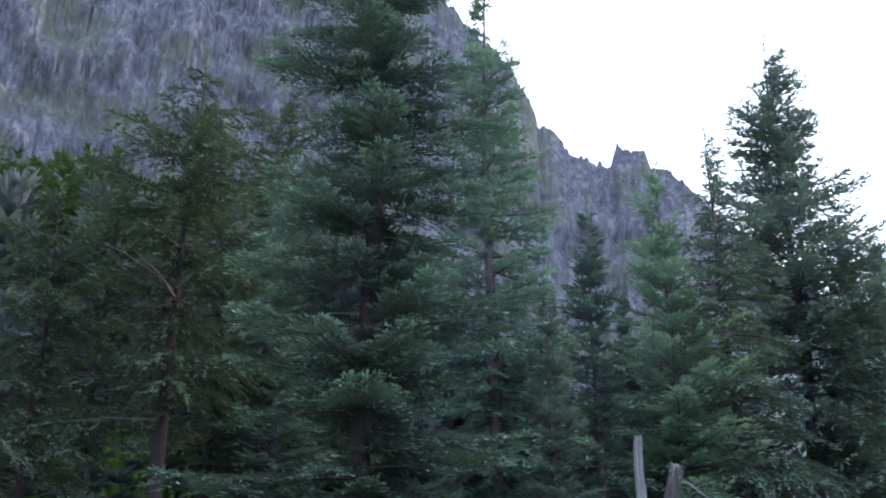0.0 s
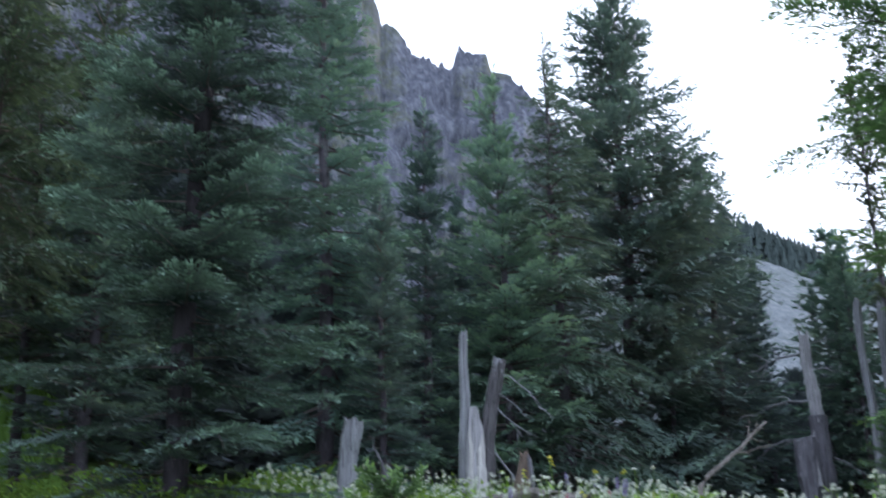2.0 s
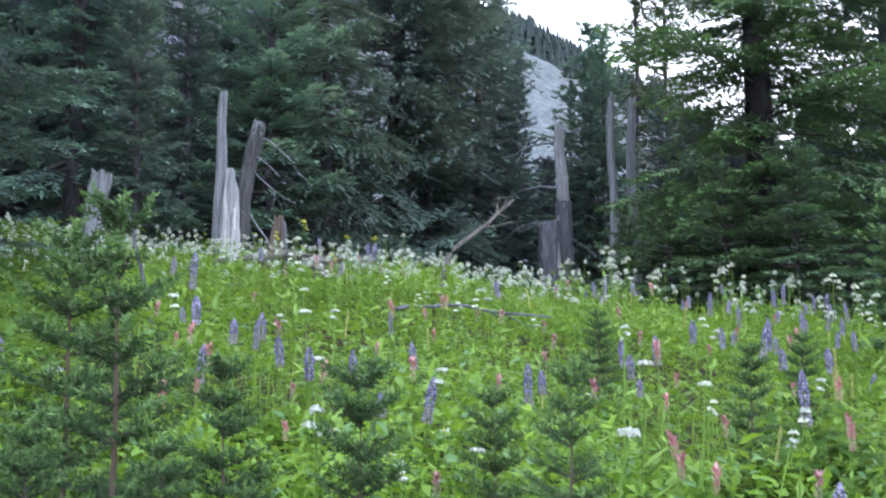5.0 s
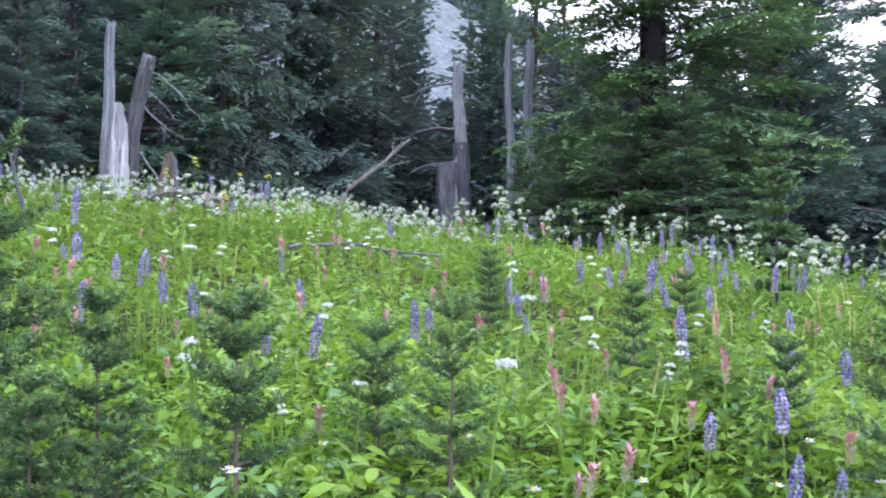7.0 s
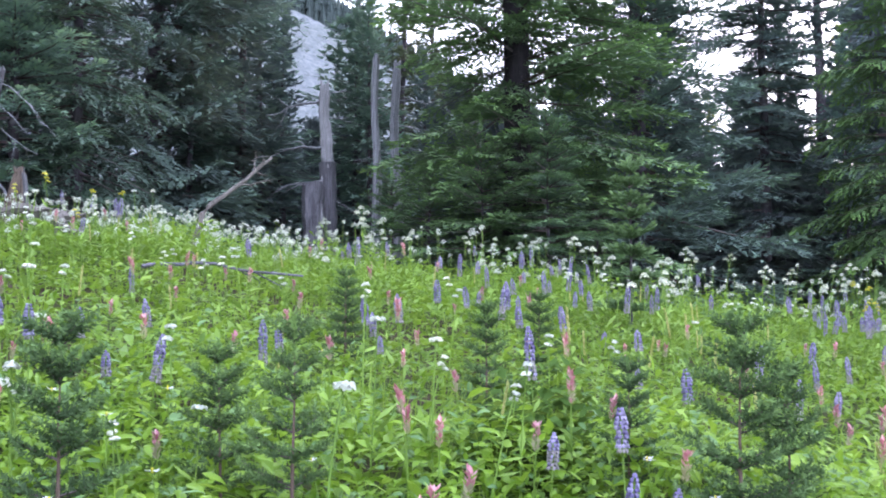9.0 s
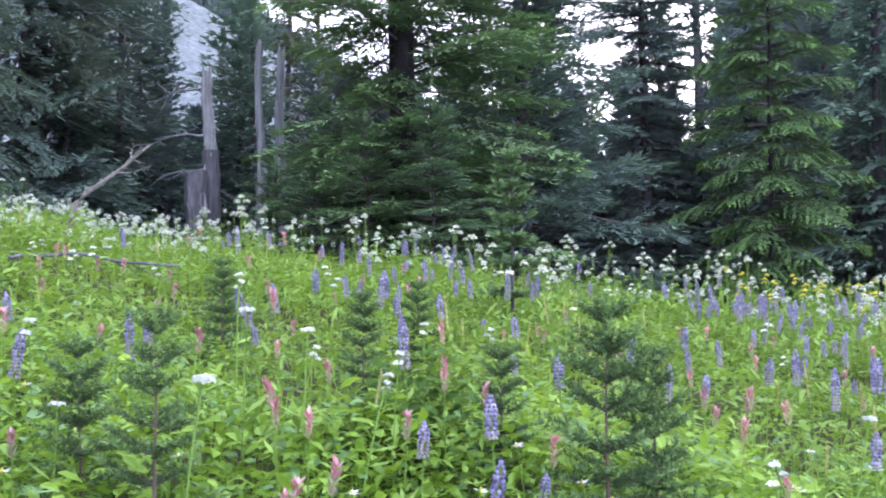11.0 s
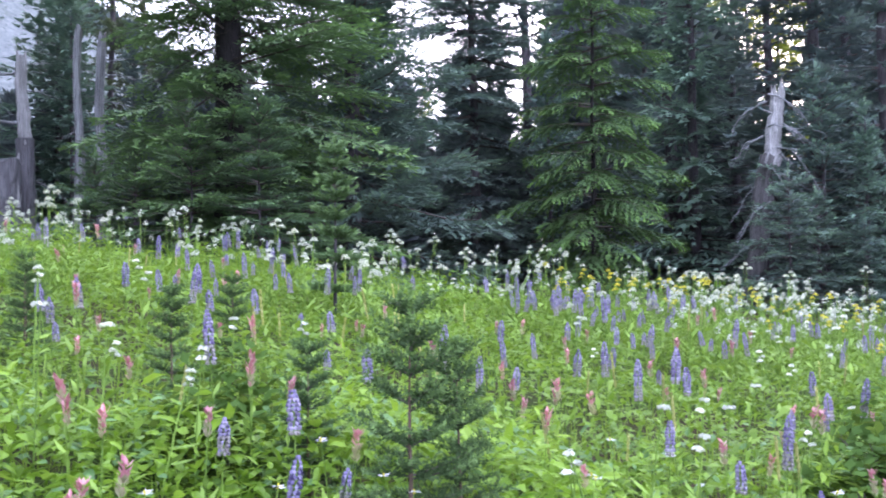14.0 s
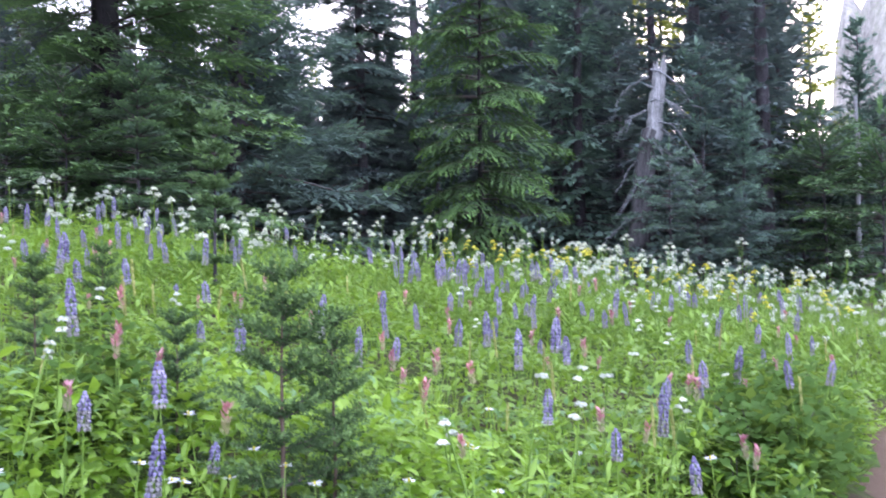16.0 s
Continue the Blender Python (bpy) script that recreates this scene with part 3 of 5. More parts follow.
# middle-distance trees east of the silver fir
small_fir = conifer("narrow_fir", "narrow dark fir with a bare reddish lower crown", FIR_BLUE, 14, H=5.8, R=0.95, z0=0.4, gap=0.24, per_whorl=8, core=0.3, lat_gap=0.09, segs=4, step=0.06, per=3, length=0.12, width=0.028, ragged=0.35, dead=0.12, lat=0.5, spread=0.65)
stand(small_fir, 8.7, 13.6, 0)
another(small_fir, 6.3, 11.8, 80, 0.72)
another(small_fir, 10.6, 15.5, 200, 0.9)
drooper = conifer("green_hemlock", "yellow-green hemlock with hanging sprays", DROOPING, 15, H=7.1, R=1.7, z0=0.3, gap=0.28, per_whorl=9, core=0.35, inner=0.25, rise=(-18, 35), droop=-0.10, up=0.02, lat_gap=0.09, lat=0.55, lat_drop=0.22, fan=0.35, segs=4, step=0.042, per=3,
                  length=0.08, width=0.028, power=0.75, ragged=0.35, spread=0.65, tip_gain=0.9)
stand(conifer("fir_tree", "broad green fir behind the split snag", FIR_GREEN, 16, H=6.6, R=1.6, z0=0.2, gap=0.28, per_whorl=9, core=0.35, inner=0.25, lat_gap=0.09, segs=4, step=0.052, per=3, length=0.115, width=0.028, ragged=0.4, lat=0.55, spread=0.65, tip_gain=1.3), 13.0, 14.0, 15)
stand(drooper, 16.0, 14.4, 120, 1.02)
open_fir = conifer("open_fir", "tall dark fir with open ragged boughs against the sky", FIR_BLUE, 17, H=9.3, R=2.6, z0=0.6, gap=0.34, per_whorl=13, inner=0.22, twigs=3, core=0.35, rise=(-14, 35), droop=-0.12, up=0.16, lat_gap=0.10, lat=0.55, segs=4, step=0.06, per=3,
                   length=0.13, width=0.028, power=0.85, ragged=0.35, thin=0.03, dead=0.02, trunk=0.013, spread=0.65, tip_gain=0.7, lat_drop=0.2)
stand(open_fir, 19.4, 17.6, 200, 1.15)
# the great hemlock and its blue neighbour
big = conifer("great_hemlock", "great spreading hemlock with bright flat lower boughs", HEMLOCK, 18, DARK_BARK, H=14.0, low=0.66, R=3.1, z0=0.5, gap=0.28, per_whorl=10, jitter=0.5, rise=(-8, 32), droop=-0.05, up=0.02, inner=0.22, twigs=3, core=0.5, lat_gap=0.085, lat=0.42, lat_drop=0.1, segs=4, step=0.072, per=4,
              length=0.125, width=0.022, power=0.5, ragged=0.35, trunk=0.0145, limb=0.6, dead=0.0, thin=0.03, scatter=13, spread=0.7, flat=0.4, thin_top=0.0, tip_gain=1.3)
stand(big, 38.2, 13.8, 0)
# younger trees that stand before the great trunk
layered = conifer("layered_fir", "young green fir with flat layered boughs before the great hemlock", LAYERED, 23, H=3.0, R=1.15, z0=0.1, gap=0.23, per_whorl=9, core=0.3, jitter=0.12, scatter=4, inner=0.2, rise=(-4, 30), droop=-0.04, up=0.04, lat_gap=0.075, lat=0.5, lat_drop=0.06,
                  segs=4, step=0.034, per=4, length=0.075, width=0.024, spread=0.65, power=0.62, ragged=0.3, trunk=0.010, flat=0.4, wave=0.03, tip_gain=1.6)
x, y, z = put(40.0, 12.3, 0.1)
k = (1.22 + 12.3 * math.tan(radians(12.6)) - z) / 3.0
layered.matrix_basis = Matrix.LocRotScale((x, y, z), Euler((0, 0, 0.6)), (k, k, k))
topped(layered, 3.0, 42.6, 13.6, 9.0, 200)
skirt = conifer("young_hemlock", "young bright hemlock with drooping boughs before the great hemlock", HEMLOCK, 24, H=3.2, R=1.6, z0=0.15, gap=0.32, per_whorl=9, core=0.35, jitter=0.3, scatter=6, inner=0.2, rise=(-4, 34), droop=-0.06, up=0.03, lat_gap=0.1, lat=0.5, lat_drop=0.12,
                segs=4, step=0.055, per=4, length=0.11, width=0.028, spread=0.62, power=0.6, ragged=0.35, trunk=0.010, tip_gain=1.5)
x, y, z = put(36.6, 12.6, 0.1)
k = (1.22 + 12.6 * math.tan(radians(11.0)) - z) / 3.2
skirt.matrix_basis = Matrix.LocRotScale((x, y, z), Euler((0, 0, 0.2)), (k, k, k))
topped(skirt, 3.2, 33.9, 13.2, 8.6, 120, wide=1.1)
topped(skirt, 3.2, 31.9, 13.8, 8.3, 40, wide=1.0)
blue = conifer("blue_fir", "dense blue-green fir beside the great hemlock", FIR_BLUE, 19, H=12.0, scatter=12, R=2.3, z0=0.3, gap=0.34, per_whorl=10, core=0.4, inner=0.25, rise=(-14, 35), up=0.14, lat_gap=0.13, segs=4, step=0.075, per=3, length=0.15, width=0.034, power=0.5, ragged=0.35, thin=0.0, tip_gain=1.2, lat=0.55, spread=0.65)
stand(blue, 44.5, 17.0, 40)
dark_fir = conifer("dark_fir", "tall dark blue fir with a bare straight stem between sky gaps", FIR_DARK, 22, H=12.5, scatter=12, R=1.75, z0=1.0, gap=0.42, per_whorl=12, core=0.4, inner=0.2, rise=(-10, 35), droop=-0.12, up=0.08, lat_gap=0.11, lat=0.55, segs=4, step=0.045, per=3, length=0.14, width=0.04, power=0.5, ragged=0.5, thin=0.04, twigs=3, spread=0.65, trunk=0.0085, tip_gain=1.3)
stand(dark_fir, 50.7, 20.5, 10)
# the bright hemlock at the east side
bright = conifer("bright_hemlock", "bright green hemlock with drooping bough tips", BRIGHT_HEMLOCK, 20, DARK_BARK, H=9.0, R=1.75, z0=0.4, gap=0.42, per_whorl=9, jitter=0.4, inner=0.2, twigs=3, core=0.4, rise=(0, 34), droop=-0.14, up=0.0, lat_gap=0.1, lat=0.46, lat_drop=0.28, segs=4, step=0.026, per=4,
                 length=0.088, width=0.024, power=0.62, ragged=0.3, scatter=6, spread=0.45, flat=0.35, trunk=0.006, wave=0.05, tip_gain=1.25, fan=0.4)
stand(bright, 57.0, 19.5, 90)

another(skirt, 73.9, 20.0, 40, 1.0, label="bright green young hemlock by the trail's bend")
another(skirt, 76.6, 19.0, 200, 1.0, label="bright green young hemlock by the trail's bend")
another(skirt, 72.9, 21.5, 120, 1.1, label="bright green young hemlock by the trail's bend")
blue_young = conifer("young_blue_fir", "young blue-green fir growing against the leaning snag", FIR_BLUE, 21, H=4.1, R=1.5, z0=0.5, gap=0.34, per_whorl=9, rise=(-8, 30), up=0.10, lat_gap=0.11, segs=4, step=0.07, per=3, length=0.13, width=0.036, power=0.6, ragged=0.5, thin=0.08, lat=0.58, spread=0.65, tip_gain=1.4)
stand(blue_young, 68.3, 19.3, 20)
another(blue_young, 67.9, 18.3, 60, 0.50, label="young blue-green fir growing beside the leaning snag")
another(blue_young, 66.5, 17.6, 170, 0.58, label="small blue-green fir at the foot of the snag")
another(blue_young, 70.0, 18.0, 250, 0.40, label="small blue-green fir at the forest edge")
# the rest of the forest, from five kinds
FAR = dict(limb_steps=2, segs=1, lat=0.50, lat_gap=0.22, step=0.135, per=3, length=0.18, width=0.05, spread=0.65)
kinds = [
    conifer("forest_fir", "tall dark green forest fir", FIR_DARK, 31, group="forest trees", H=12.0, R=1.75, z0=0.6, gap=0.42, ragged=0.45, thin=0.10, dead=0.15, power=0.75, tip_gain=0.4, **FAR),
    conifer("forest_fir", "tall blue-green forest fir", FIR_BLUE, 32, group="forest trees", H=12.0, R=1.5, z0=0.3, gap=0.42, ragged=0.4, power=0.8, tip_gain=0.6, **FAR),
    conifer("forest_hemlock", "ragged green forest hemlock", FIR_GREEN, 33, group="forest trees", H=11.0, R=1.9, z0=0.3, gap=0.40, ragged=0.45, lat_drop=0.25, power=0.7, tip_gain=0.4, **FAR),
    conifer("bare_stemmed_fir", "tall fir with a bare grey lower stem", FIR_DARK, 34, group="forest trees", H=13.0, R=1.7, z0=1.6, gap=0.40, ragged=0.5, dead=0.12, thin=0.08, power=0.6, tip_gain=0.4, **FAR),
    conifer("pale_conifer", "thin pale green forest conifer", LARCH, 35, group="forest trees", H=11.0, R=1.0, z0=1.5, gap=0.34, per_whorl=8, ragged=0.5, thin=0.25, power=0.6, lat_drop=0.3, limb_steps=3, segs=1, lat=0.5, lat_gap=0.13, step=0.062, per=4, length=0.10, width=0.022, spread=0.65, trunk=0.008),
]
for ob, (az, d, turn, s) in zip(kinds, ((22.0, 20.5, 10, 0.66), (60.4, 31.0, 60, 0.95), (62.0, 24.0, 0, 1.0), (67.8, 22.0, 0, 1.0), (32.2, 25.0, 0, 1.1))):
    stand(ob, az, d, turn, s)
FOREST = [  # kind, bearing, distance, scale
    (2, 21.4, 17.5, 0.50), (4, 33.9, 27.0, 1.1),
    (2, 30.6, 17.8, 0.46), (1, 51.6, 27.0, 0.75), (3, 53.7, 27.5, 1.0), (0, 52.0, 33.0, 0.62),
    (0, 61.0, 26.0, 1.1), (1, 59.6, 29.0, 0.9), (3, 71.1, 21.0, 0.95), (0, 69.6, 24.5, 0.95), (2, 66.4, 25.0, 0.45), (2, 70.2, 19.0, 0.34),
]
FOREST_2 = [
    (2, 79.0, 22.0, 0.55), (0, 83.0, 24.0, 0.9), (2, 88.0, 20.0, 0.8), (0, 65.6, 23.0, 0.95), (0, 64.0, 25.5, 0.8),
    (0, -26.0, 12.0, 0.5), (2, -29.0, 17.0, 0.6), (0, -12.0, 19.0, 0.45), (2, -5.0, 17.0, 0.5), (0, 0.5, 17.5, 0.55), (1, 6.5, 18.5, 0.52),
    (0, 20.9, 24.0, 0.50), (1, 28.8, 26.0, 0.46), (0, 30.4, 22.0, 0.5),
]
FOREST_3 = [
    (0, 44.9, 24.0, 0.62), (2, 47.6, 27.0, 0.26), (2, 54.6, 26.0, 0.55), (0, 57.0, 30.0, 0.7),
    (0, -34.0, 14.0, 0.7), (2, -42.0, 13.0, 0.7), (0, 95.0, 19.0, 0.9), (0, 104.0, 21.0, 1.0), (2, -54.0, 15.0, 0.8),
]
for k, (i, az, d, s) in enumerate(FOREST + FOREST_2 + FOREST_3):
    another(kinds[i], az, d, (k * 137) % 360, s, 0.92 + 0.04 * (k % 5))

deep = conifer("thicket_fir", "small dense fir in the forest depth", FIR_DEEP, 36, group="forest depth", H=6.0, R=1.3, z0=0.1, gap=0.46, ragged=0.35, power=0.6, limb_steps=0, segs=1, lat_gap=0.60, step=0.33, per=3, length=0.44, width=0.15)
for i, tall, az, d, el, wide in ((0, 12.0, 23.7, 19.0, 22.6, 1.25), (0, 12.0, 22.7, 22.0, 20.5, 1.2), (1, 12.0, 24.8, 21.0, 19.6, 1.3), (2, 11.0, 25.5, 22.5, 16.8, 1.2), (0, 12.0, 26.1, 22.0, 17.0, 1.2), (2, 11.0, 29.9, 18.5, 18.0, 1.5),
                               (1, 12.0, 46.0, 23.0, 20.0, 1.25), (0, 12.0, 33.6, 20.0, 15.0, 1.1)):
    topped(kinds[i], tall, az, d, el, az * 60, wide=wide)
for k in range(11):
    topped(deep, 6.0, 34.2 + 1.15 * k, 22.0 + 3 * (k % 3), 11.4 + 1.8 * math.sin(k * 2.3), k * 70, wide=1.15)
topped(small_fir, 5.8, -8.7, 11.0, 28.4, 50, wide=1.2)

# the wall of smaller trees deep in the forest, evenly dark, with haze mixed into the needle colour
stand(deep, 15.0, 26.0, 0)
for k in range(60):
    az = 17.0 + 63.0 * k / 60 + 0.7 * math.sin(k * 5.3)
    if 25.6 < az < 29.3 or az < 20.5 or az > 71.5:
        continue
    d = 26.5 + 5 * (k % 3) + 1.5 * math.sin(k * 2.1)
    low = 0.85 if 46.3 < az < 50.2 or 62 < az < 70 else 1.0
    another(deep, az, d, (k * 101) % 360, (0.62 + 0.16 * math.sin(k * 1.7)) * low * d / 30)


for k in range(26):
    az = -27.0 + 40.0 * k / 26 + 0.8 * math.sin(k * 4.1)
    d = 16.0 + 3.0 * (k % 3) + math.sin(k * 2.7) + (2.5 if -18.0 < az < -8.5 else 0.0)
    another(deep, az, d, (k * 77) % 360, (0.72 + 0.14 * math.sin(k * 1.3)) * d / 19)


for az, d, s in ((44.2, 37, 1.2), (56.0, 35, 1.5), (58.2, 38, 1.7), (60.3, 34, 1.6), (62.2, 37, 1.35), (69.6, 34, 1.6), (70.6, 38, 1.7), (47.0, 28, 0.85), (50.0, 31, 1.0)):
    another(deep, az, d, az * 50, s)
# far trees whose yellow colour stands in for sunlit haze in the gaps
sunlit = conifer("sunlit_conifer", "conifer beyond the forest with yellow sunlight in its needle colour", SUNLIT_GREEN, 38, group="sunlit trees", H=10.0, R=1.9, z0=0.5, gap=0.5, ragged=0.45, thin=0.1, power=0.7, **FAR)
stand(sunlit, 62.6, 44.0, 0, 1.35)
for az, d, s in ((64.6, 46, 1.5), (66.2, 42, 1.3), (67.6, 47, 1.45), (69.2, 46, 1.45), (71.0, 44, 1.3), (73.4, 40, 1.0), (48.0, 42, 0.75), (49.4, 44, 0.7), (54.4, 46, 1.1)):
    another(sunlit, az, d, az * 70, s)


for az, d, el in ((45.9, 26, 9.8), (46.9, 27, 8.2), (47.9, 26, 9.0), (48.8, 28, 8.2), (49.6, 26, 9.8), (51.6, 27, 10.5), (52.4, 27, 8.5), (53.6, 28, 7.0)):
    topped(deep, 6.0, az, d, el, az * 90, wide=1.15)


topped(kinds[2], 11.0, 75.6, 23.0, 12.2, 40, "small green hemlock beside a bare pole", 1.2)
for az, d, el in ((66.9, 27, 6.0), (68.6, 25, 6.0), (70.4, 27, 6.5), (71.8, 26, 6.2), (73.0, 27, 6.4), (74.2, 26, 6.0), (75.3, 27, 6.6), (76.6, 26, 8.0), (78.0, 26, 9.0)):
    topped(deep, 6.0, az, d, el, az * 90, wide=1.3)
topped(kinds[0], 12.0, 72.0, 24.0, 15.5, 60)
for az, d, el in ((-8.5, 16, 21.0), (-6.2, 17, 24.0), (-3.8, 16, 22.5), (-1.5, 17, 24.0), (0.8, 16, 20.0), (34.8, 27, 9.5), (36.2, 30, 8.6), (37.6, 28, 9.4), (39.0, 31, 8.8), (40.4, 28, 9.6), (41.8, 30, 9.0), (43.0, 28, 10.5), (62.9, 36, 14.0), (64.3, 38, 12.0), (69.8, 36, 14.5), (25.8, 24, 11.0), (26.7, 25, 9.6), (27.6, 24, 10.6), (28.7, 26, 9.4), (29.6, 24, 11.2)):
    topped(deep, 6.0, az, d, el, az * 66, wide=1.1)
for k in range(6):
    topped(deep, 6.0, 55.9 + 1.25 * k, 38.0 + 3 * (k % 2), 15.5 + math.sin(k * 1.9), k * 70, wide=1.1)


hill = conifer("hillside_tree", "soft pale green young tree on the bright hillside", PALE_GREEN, 37, group="hillside trees", H=5.0, R=2.0, z0=0.2, gap=0.34, per_whorl=7, ragged=0.4, power=0.5, rise=(10, 50), limb_steps=3, lat=0.5, lat_gap=0.24, segs=1, step=0.14, per=3, length=0.2, width=0.075, spread=0.8, flat=0.9)
stand(hill, -26.5, 27.0, 0, 0.8)
for az, d, el in ((-24.6, 30, 26.4), (-22.6, 28, 25.4), (-20.6, 31, 26.8), (-18.6, 30, 26.4), (-16.4, 31, 26.2), (-12.4, 32, 26.0), (-10.0, 30, 25.6), (-14.4, 33, 25.4), (-7.4, 31, 25.0)):
    topped(hill, 5.0, az, d, el, az * 80)


def far_forest():
    """The wooded ridge above the scree, too far to pick trees apart."""
    g = np.random.default_rng(5)
    s = Soup()
    for k in range(2400):
        az = g.uniform(19, 42)
        lo = np.interp(az, (19, 24, 26.5, 29, 33, 42), (17.5, 17.6, 17.0, 15.6, 13.4, 7.0))
        el = lo + g.uniform(-0.25, 1.0) * (1.7 if az > 22.5 else 0.8)
        d = 175 * (1.7 + 0.02 * (el - lo)) * g.uniform(0.98, 1.02)
        H = g.uniform(4.0, 8.0)
        o = np.array([math.sin(radians(az)) * d, math.cos(radians(az)) * d, 1.3 + d * math.tan(radians(el)) - H])
        n = 5
        for f, r1, dz in ((0.0, 0.20, 0.45), (0.25, 0.15, 0.42), (0.52, 0.09, 0.50)):
            a0 = g.uniform(0, 6.3) + np.arange(n) * 2 * np.pi / n
            a1 = a0 + 2 * np.pi / n * 1.1
            r = H * r1 * g.uniform(0.75, 1.25, n)
            p = np.stack([np.cos(a0) * r, np.sin(a0) * r, np.full(n, H * f)], 1) + o
            q = np.stack([np.cos(a1) * r, np.sin(a1) * r, np.full(n, H * f - 0.15)], 1) + o
            s.tris(p, q, np.tile(o + np.array([0, 0, H * min(1.0, f + dz)]), (n, 1)))
    tagged(part("far_forest", s, FAR_WOOD), "dark far conifer forest along the ridge, with haze in its colour", "forest", kind="stuff")


far_forest()


# ---- snags, stumps and fallen wood ----
def shard(s, base, top, r0, r1, sides=16, lump=0.05, jag=0.25, bend=0.02, n=22):
    """A broken, fluted stem from base to top that ends in splinters."""
    base, top = np.asarray(base, float), np.asarray(top, float)
    f = np.linspace(0, 1, n)
    side = unit(np.cross(top - base, np.array([0.3, 1, 0.2])))
    path = base + (top - base) * f[:, None] + side * (bend * np.sin(f * 3.0) + 0.006 * np.sin(f * 11 + r0 * 60))[:, None] * np.linalg.norm(top - base)
    rad = (r0 + (r1 - r0) * f ** 0.8) * (1 + 0.06 * np.sin(f * 13 + r0 * 90) + 0.05 * np.sin(f * 33 + r1 * 50))
    if base[2] < 0:
        rad[0] *= 1.25
    s.tube(path, rad, sides, lump)
    v = s.v[-1]
    flute = 1 + 0.07 * np.sin(np.arange(sides) * 2.4 + r0 * 70) + rng.uniform(-0.09, 0.09, sides)
    ring = v[:n * sides].reshape(n, sides, 3)
    ring[:] = path[:, None] + (ring - path[:, None]) * (1 + (flute[None, :, None] - 1) * (0.5 + 0.8 * f[:, None, None]))
    up = unit(top - base)
    teeth = rng.uniform(0, 1, (sides, 1)) ** 2
    v[(n - 1) * sides:n * sides] += up * teeth * jag
    v[(n - 2) * sides:(n - 1) * sides] += up * teeth * jag * 0.6
    v[-1] -= up * jag * 0.5


def dead_branch(s, o, way, length, r, twigs=3, droop=0.25, depth=1):
    o, way = np.asarray(o, float), unit(np.asarray(way, float))
    f = np.linspace(0, 1, 6)
    kink = np.cumsum(rng.normal(size=(6, 3)) * 0.035, 0) * length
    path = o + way * length * f[:, None] + kink - np.array([0, 0, 1.0]) * droop * length * f[:, None] ** 2
    s.tube(path, r * (1 - 0.8 * f), 4, 0.05)
    if depth:
        for _ in range(twigs):
            i = rng.integers(2, 6)
            d = unit(way + rng.normal(size=3) * 0.6 - np.array([0, 0, 0.2]))
            dead_branch(s, path[i], d, length * rng.uniform(0.25, 0.5), r * 0.5, 1, droop, depth - 1)


def snag(name, label, az, d, pieces, branches=(), category="snag", sink=0.0, slim=1.0):
    """A dead tree: each broken stem and each dead branch is a part. Pieces: name, base, top, radii, material."""
    x, y, z = put(az, d, sink)
    ob = tagged(new(name), label, category)
    ob.matrix_basis = Matrix.Translation((x, y, z)) @ pose(0, 0, 0, 0, 0, -az)
    for nm, base, top, r0, r1, mat, jag in pieces:
        s = Soup()
        shard(s, base, top, r0 * slim, r1 * slim, jag=jag, bend=0.006 if top[2] > 3.2 else 0.02)
        part(nm, s, mat, ob, smooth=False)
    for o, way, length, r, twigs, droop in branches:
        s = Soup()
        dead_branch(s, o, way, length, r, twigs, droop)
        part("dead_branch", s, LILAC, ob)
    return ob


rng = np.random.default_rng(41)
# local axes: x to the right as seen from the trail, y away from it
snag("split_snag", "split grey snag with a bleached torn middle", 11.35, 9.45,
     [("tall_splinter", (-0.060, 0, -0.2), (-0.070, 0, 1.86), 0.058, 0.032, LILAC, 0.07), ("torn_slab", (0.015, -0.03, -0.2), (-0.005, -0.02, 1.05), 0.100, 0.062, BLEACHED, 0.20), ("torn_edge", (0.045, -0.085, 0.05), (0.040, -0.065, 0.86), 0.060, 0.034, PALE, 0.18),
      ("torn_edge", (-0.03, -0.10, 0.1), (-0.045, -0.075, 0.90), 0.032, 0.018, PALE, 0.14),
      ("leaning_stem", (-0.01, 0.02, -0.2), (0.215, 0.03, 1.60), 0.096, 0.056, ROUGH_BARK, 0.07), ("broken_tip", (0.205, 0.028, 1.52), (0.218, 0.028, 1.64), 0.055, 0.046, LILAC, 0.06), ("root_flare", (-0.03, 0.03, -0.25), (-0.01, 0.03, 0.45), 0.125, 0.085, ROUGH_BARK, 0.16)],
     [((0.21, 0, 1.52), (1, -0.1, -0.25), 0.42, 0.008, 4, 0.5), ((0.20, 0, 1.36), (1, 0.1, -0.45), 0.30, 0.007, 3, 0.3), ((0.17, 0, 1.20), (0.8, -0.1, -0.6), 0.44, 0.008, 3, 0.2),
      ((0.15, 0, 0.85), (0.6, -0.1, -0.6), 0.55, 0.011, 4, 0.5), ((0.14, 0, 0.75), (0.5, 0.1, -0.9), 0.35, 0.007, 2, 0.3), ((-0.05, 0, 1.1), (0.6, -0.3, -0.9), 0.25, 0.005, 1, 0.2)], sink=0.22)
snag("grey_stump", "leaning grey stump at the forest edge", 4.9, 8.25, [("stem", (-0.08, 0, -0.3), (0.02, 0, 0.95), 0.085, 0.072, LILAC, 0.05), ("splinter", (-0.1, -0.03, -0.2), (-0.07, -0.02, 0.42), 0.06, 0.02, SILVER, 0.15)], category="stump", sink=0.12)
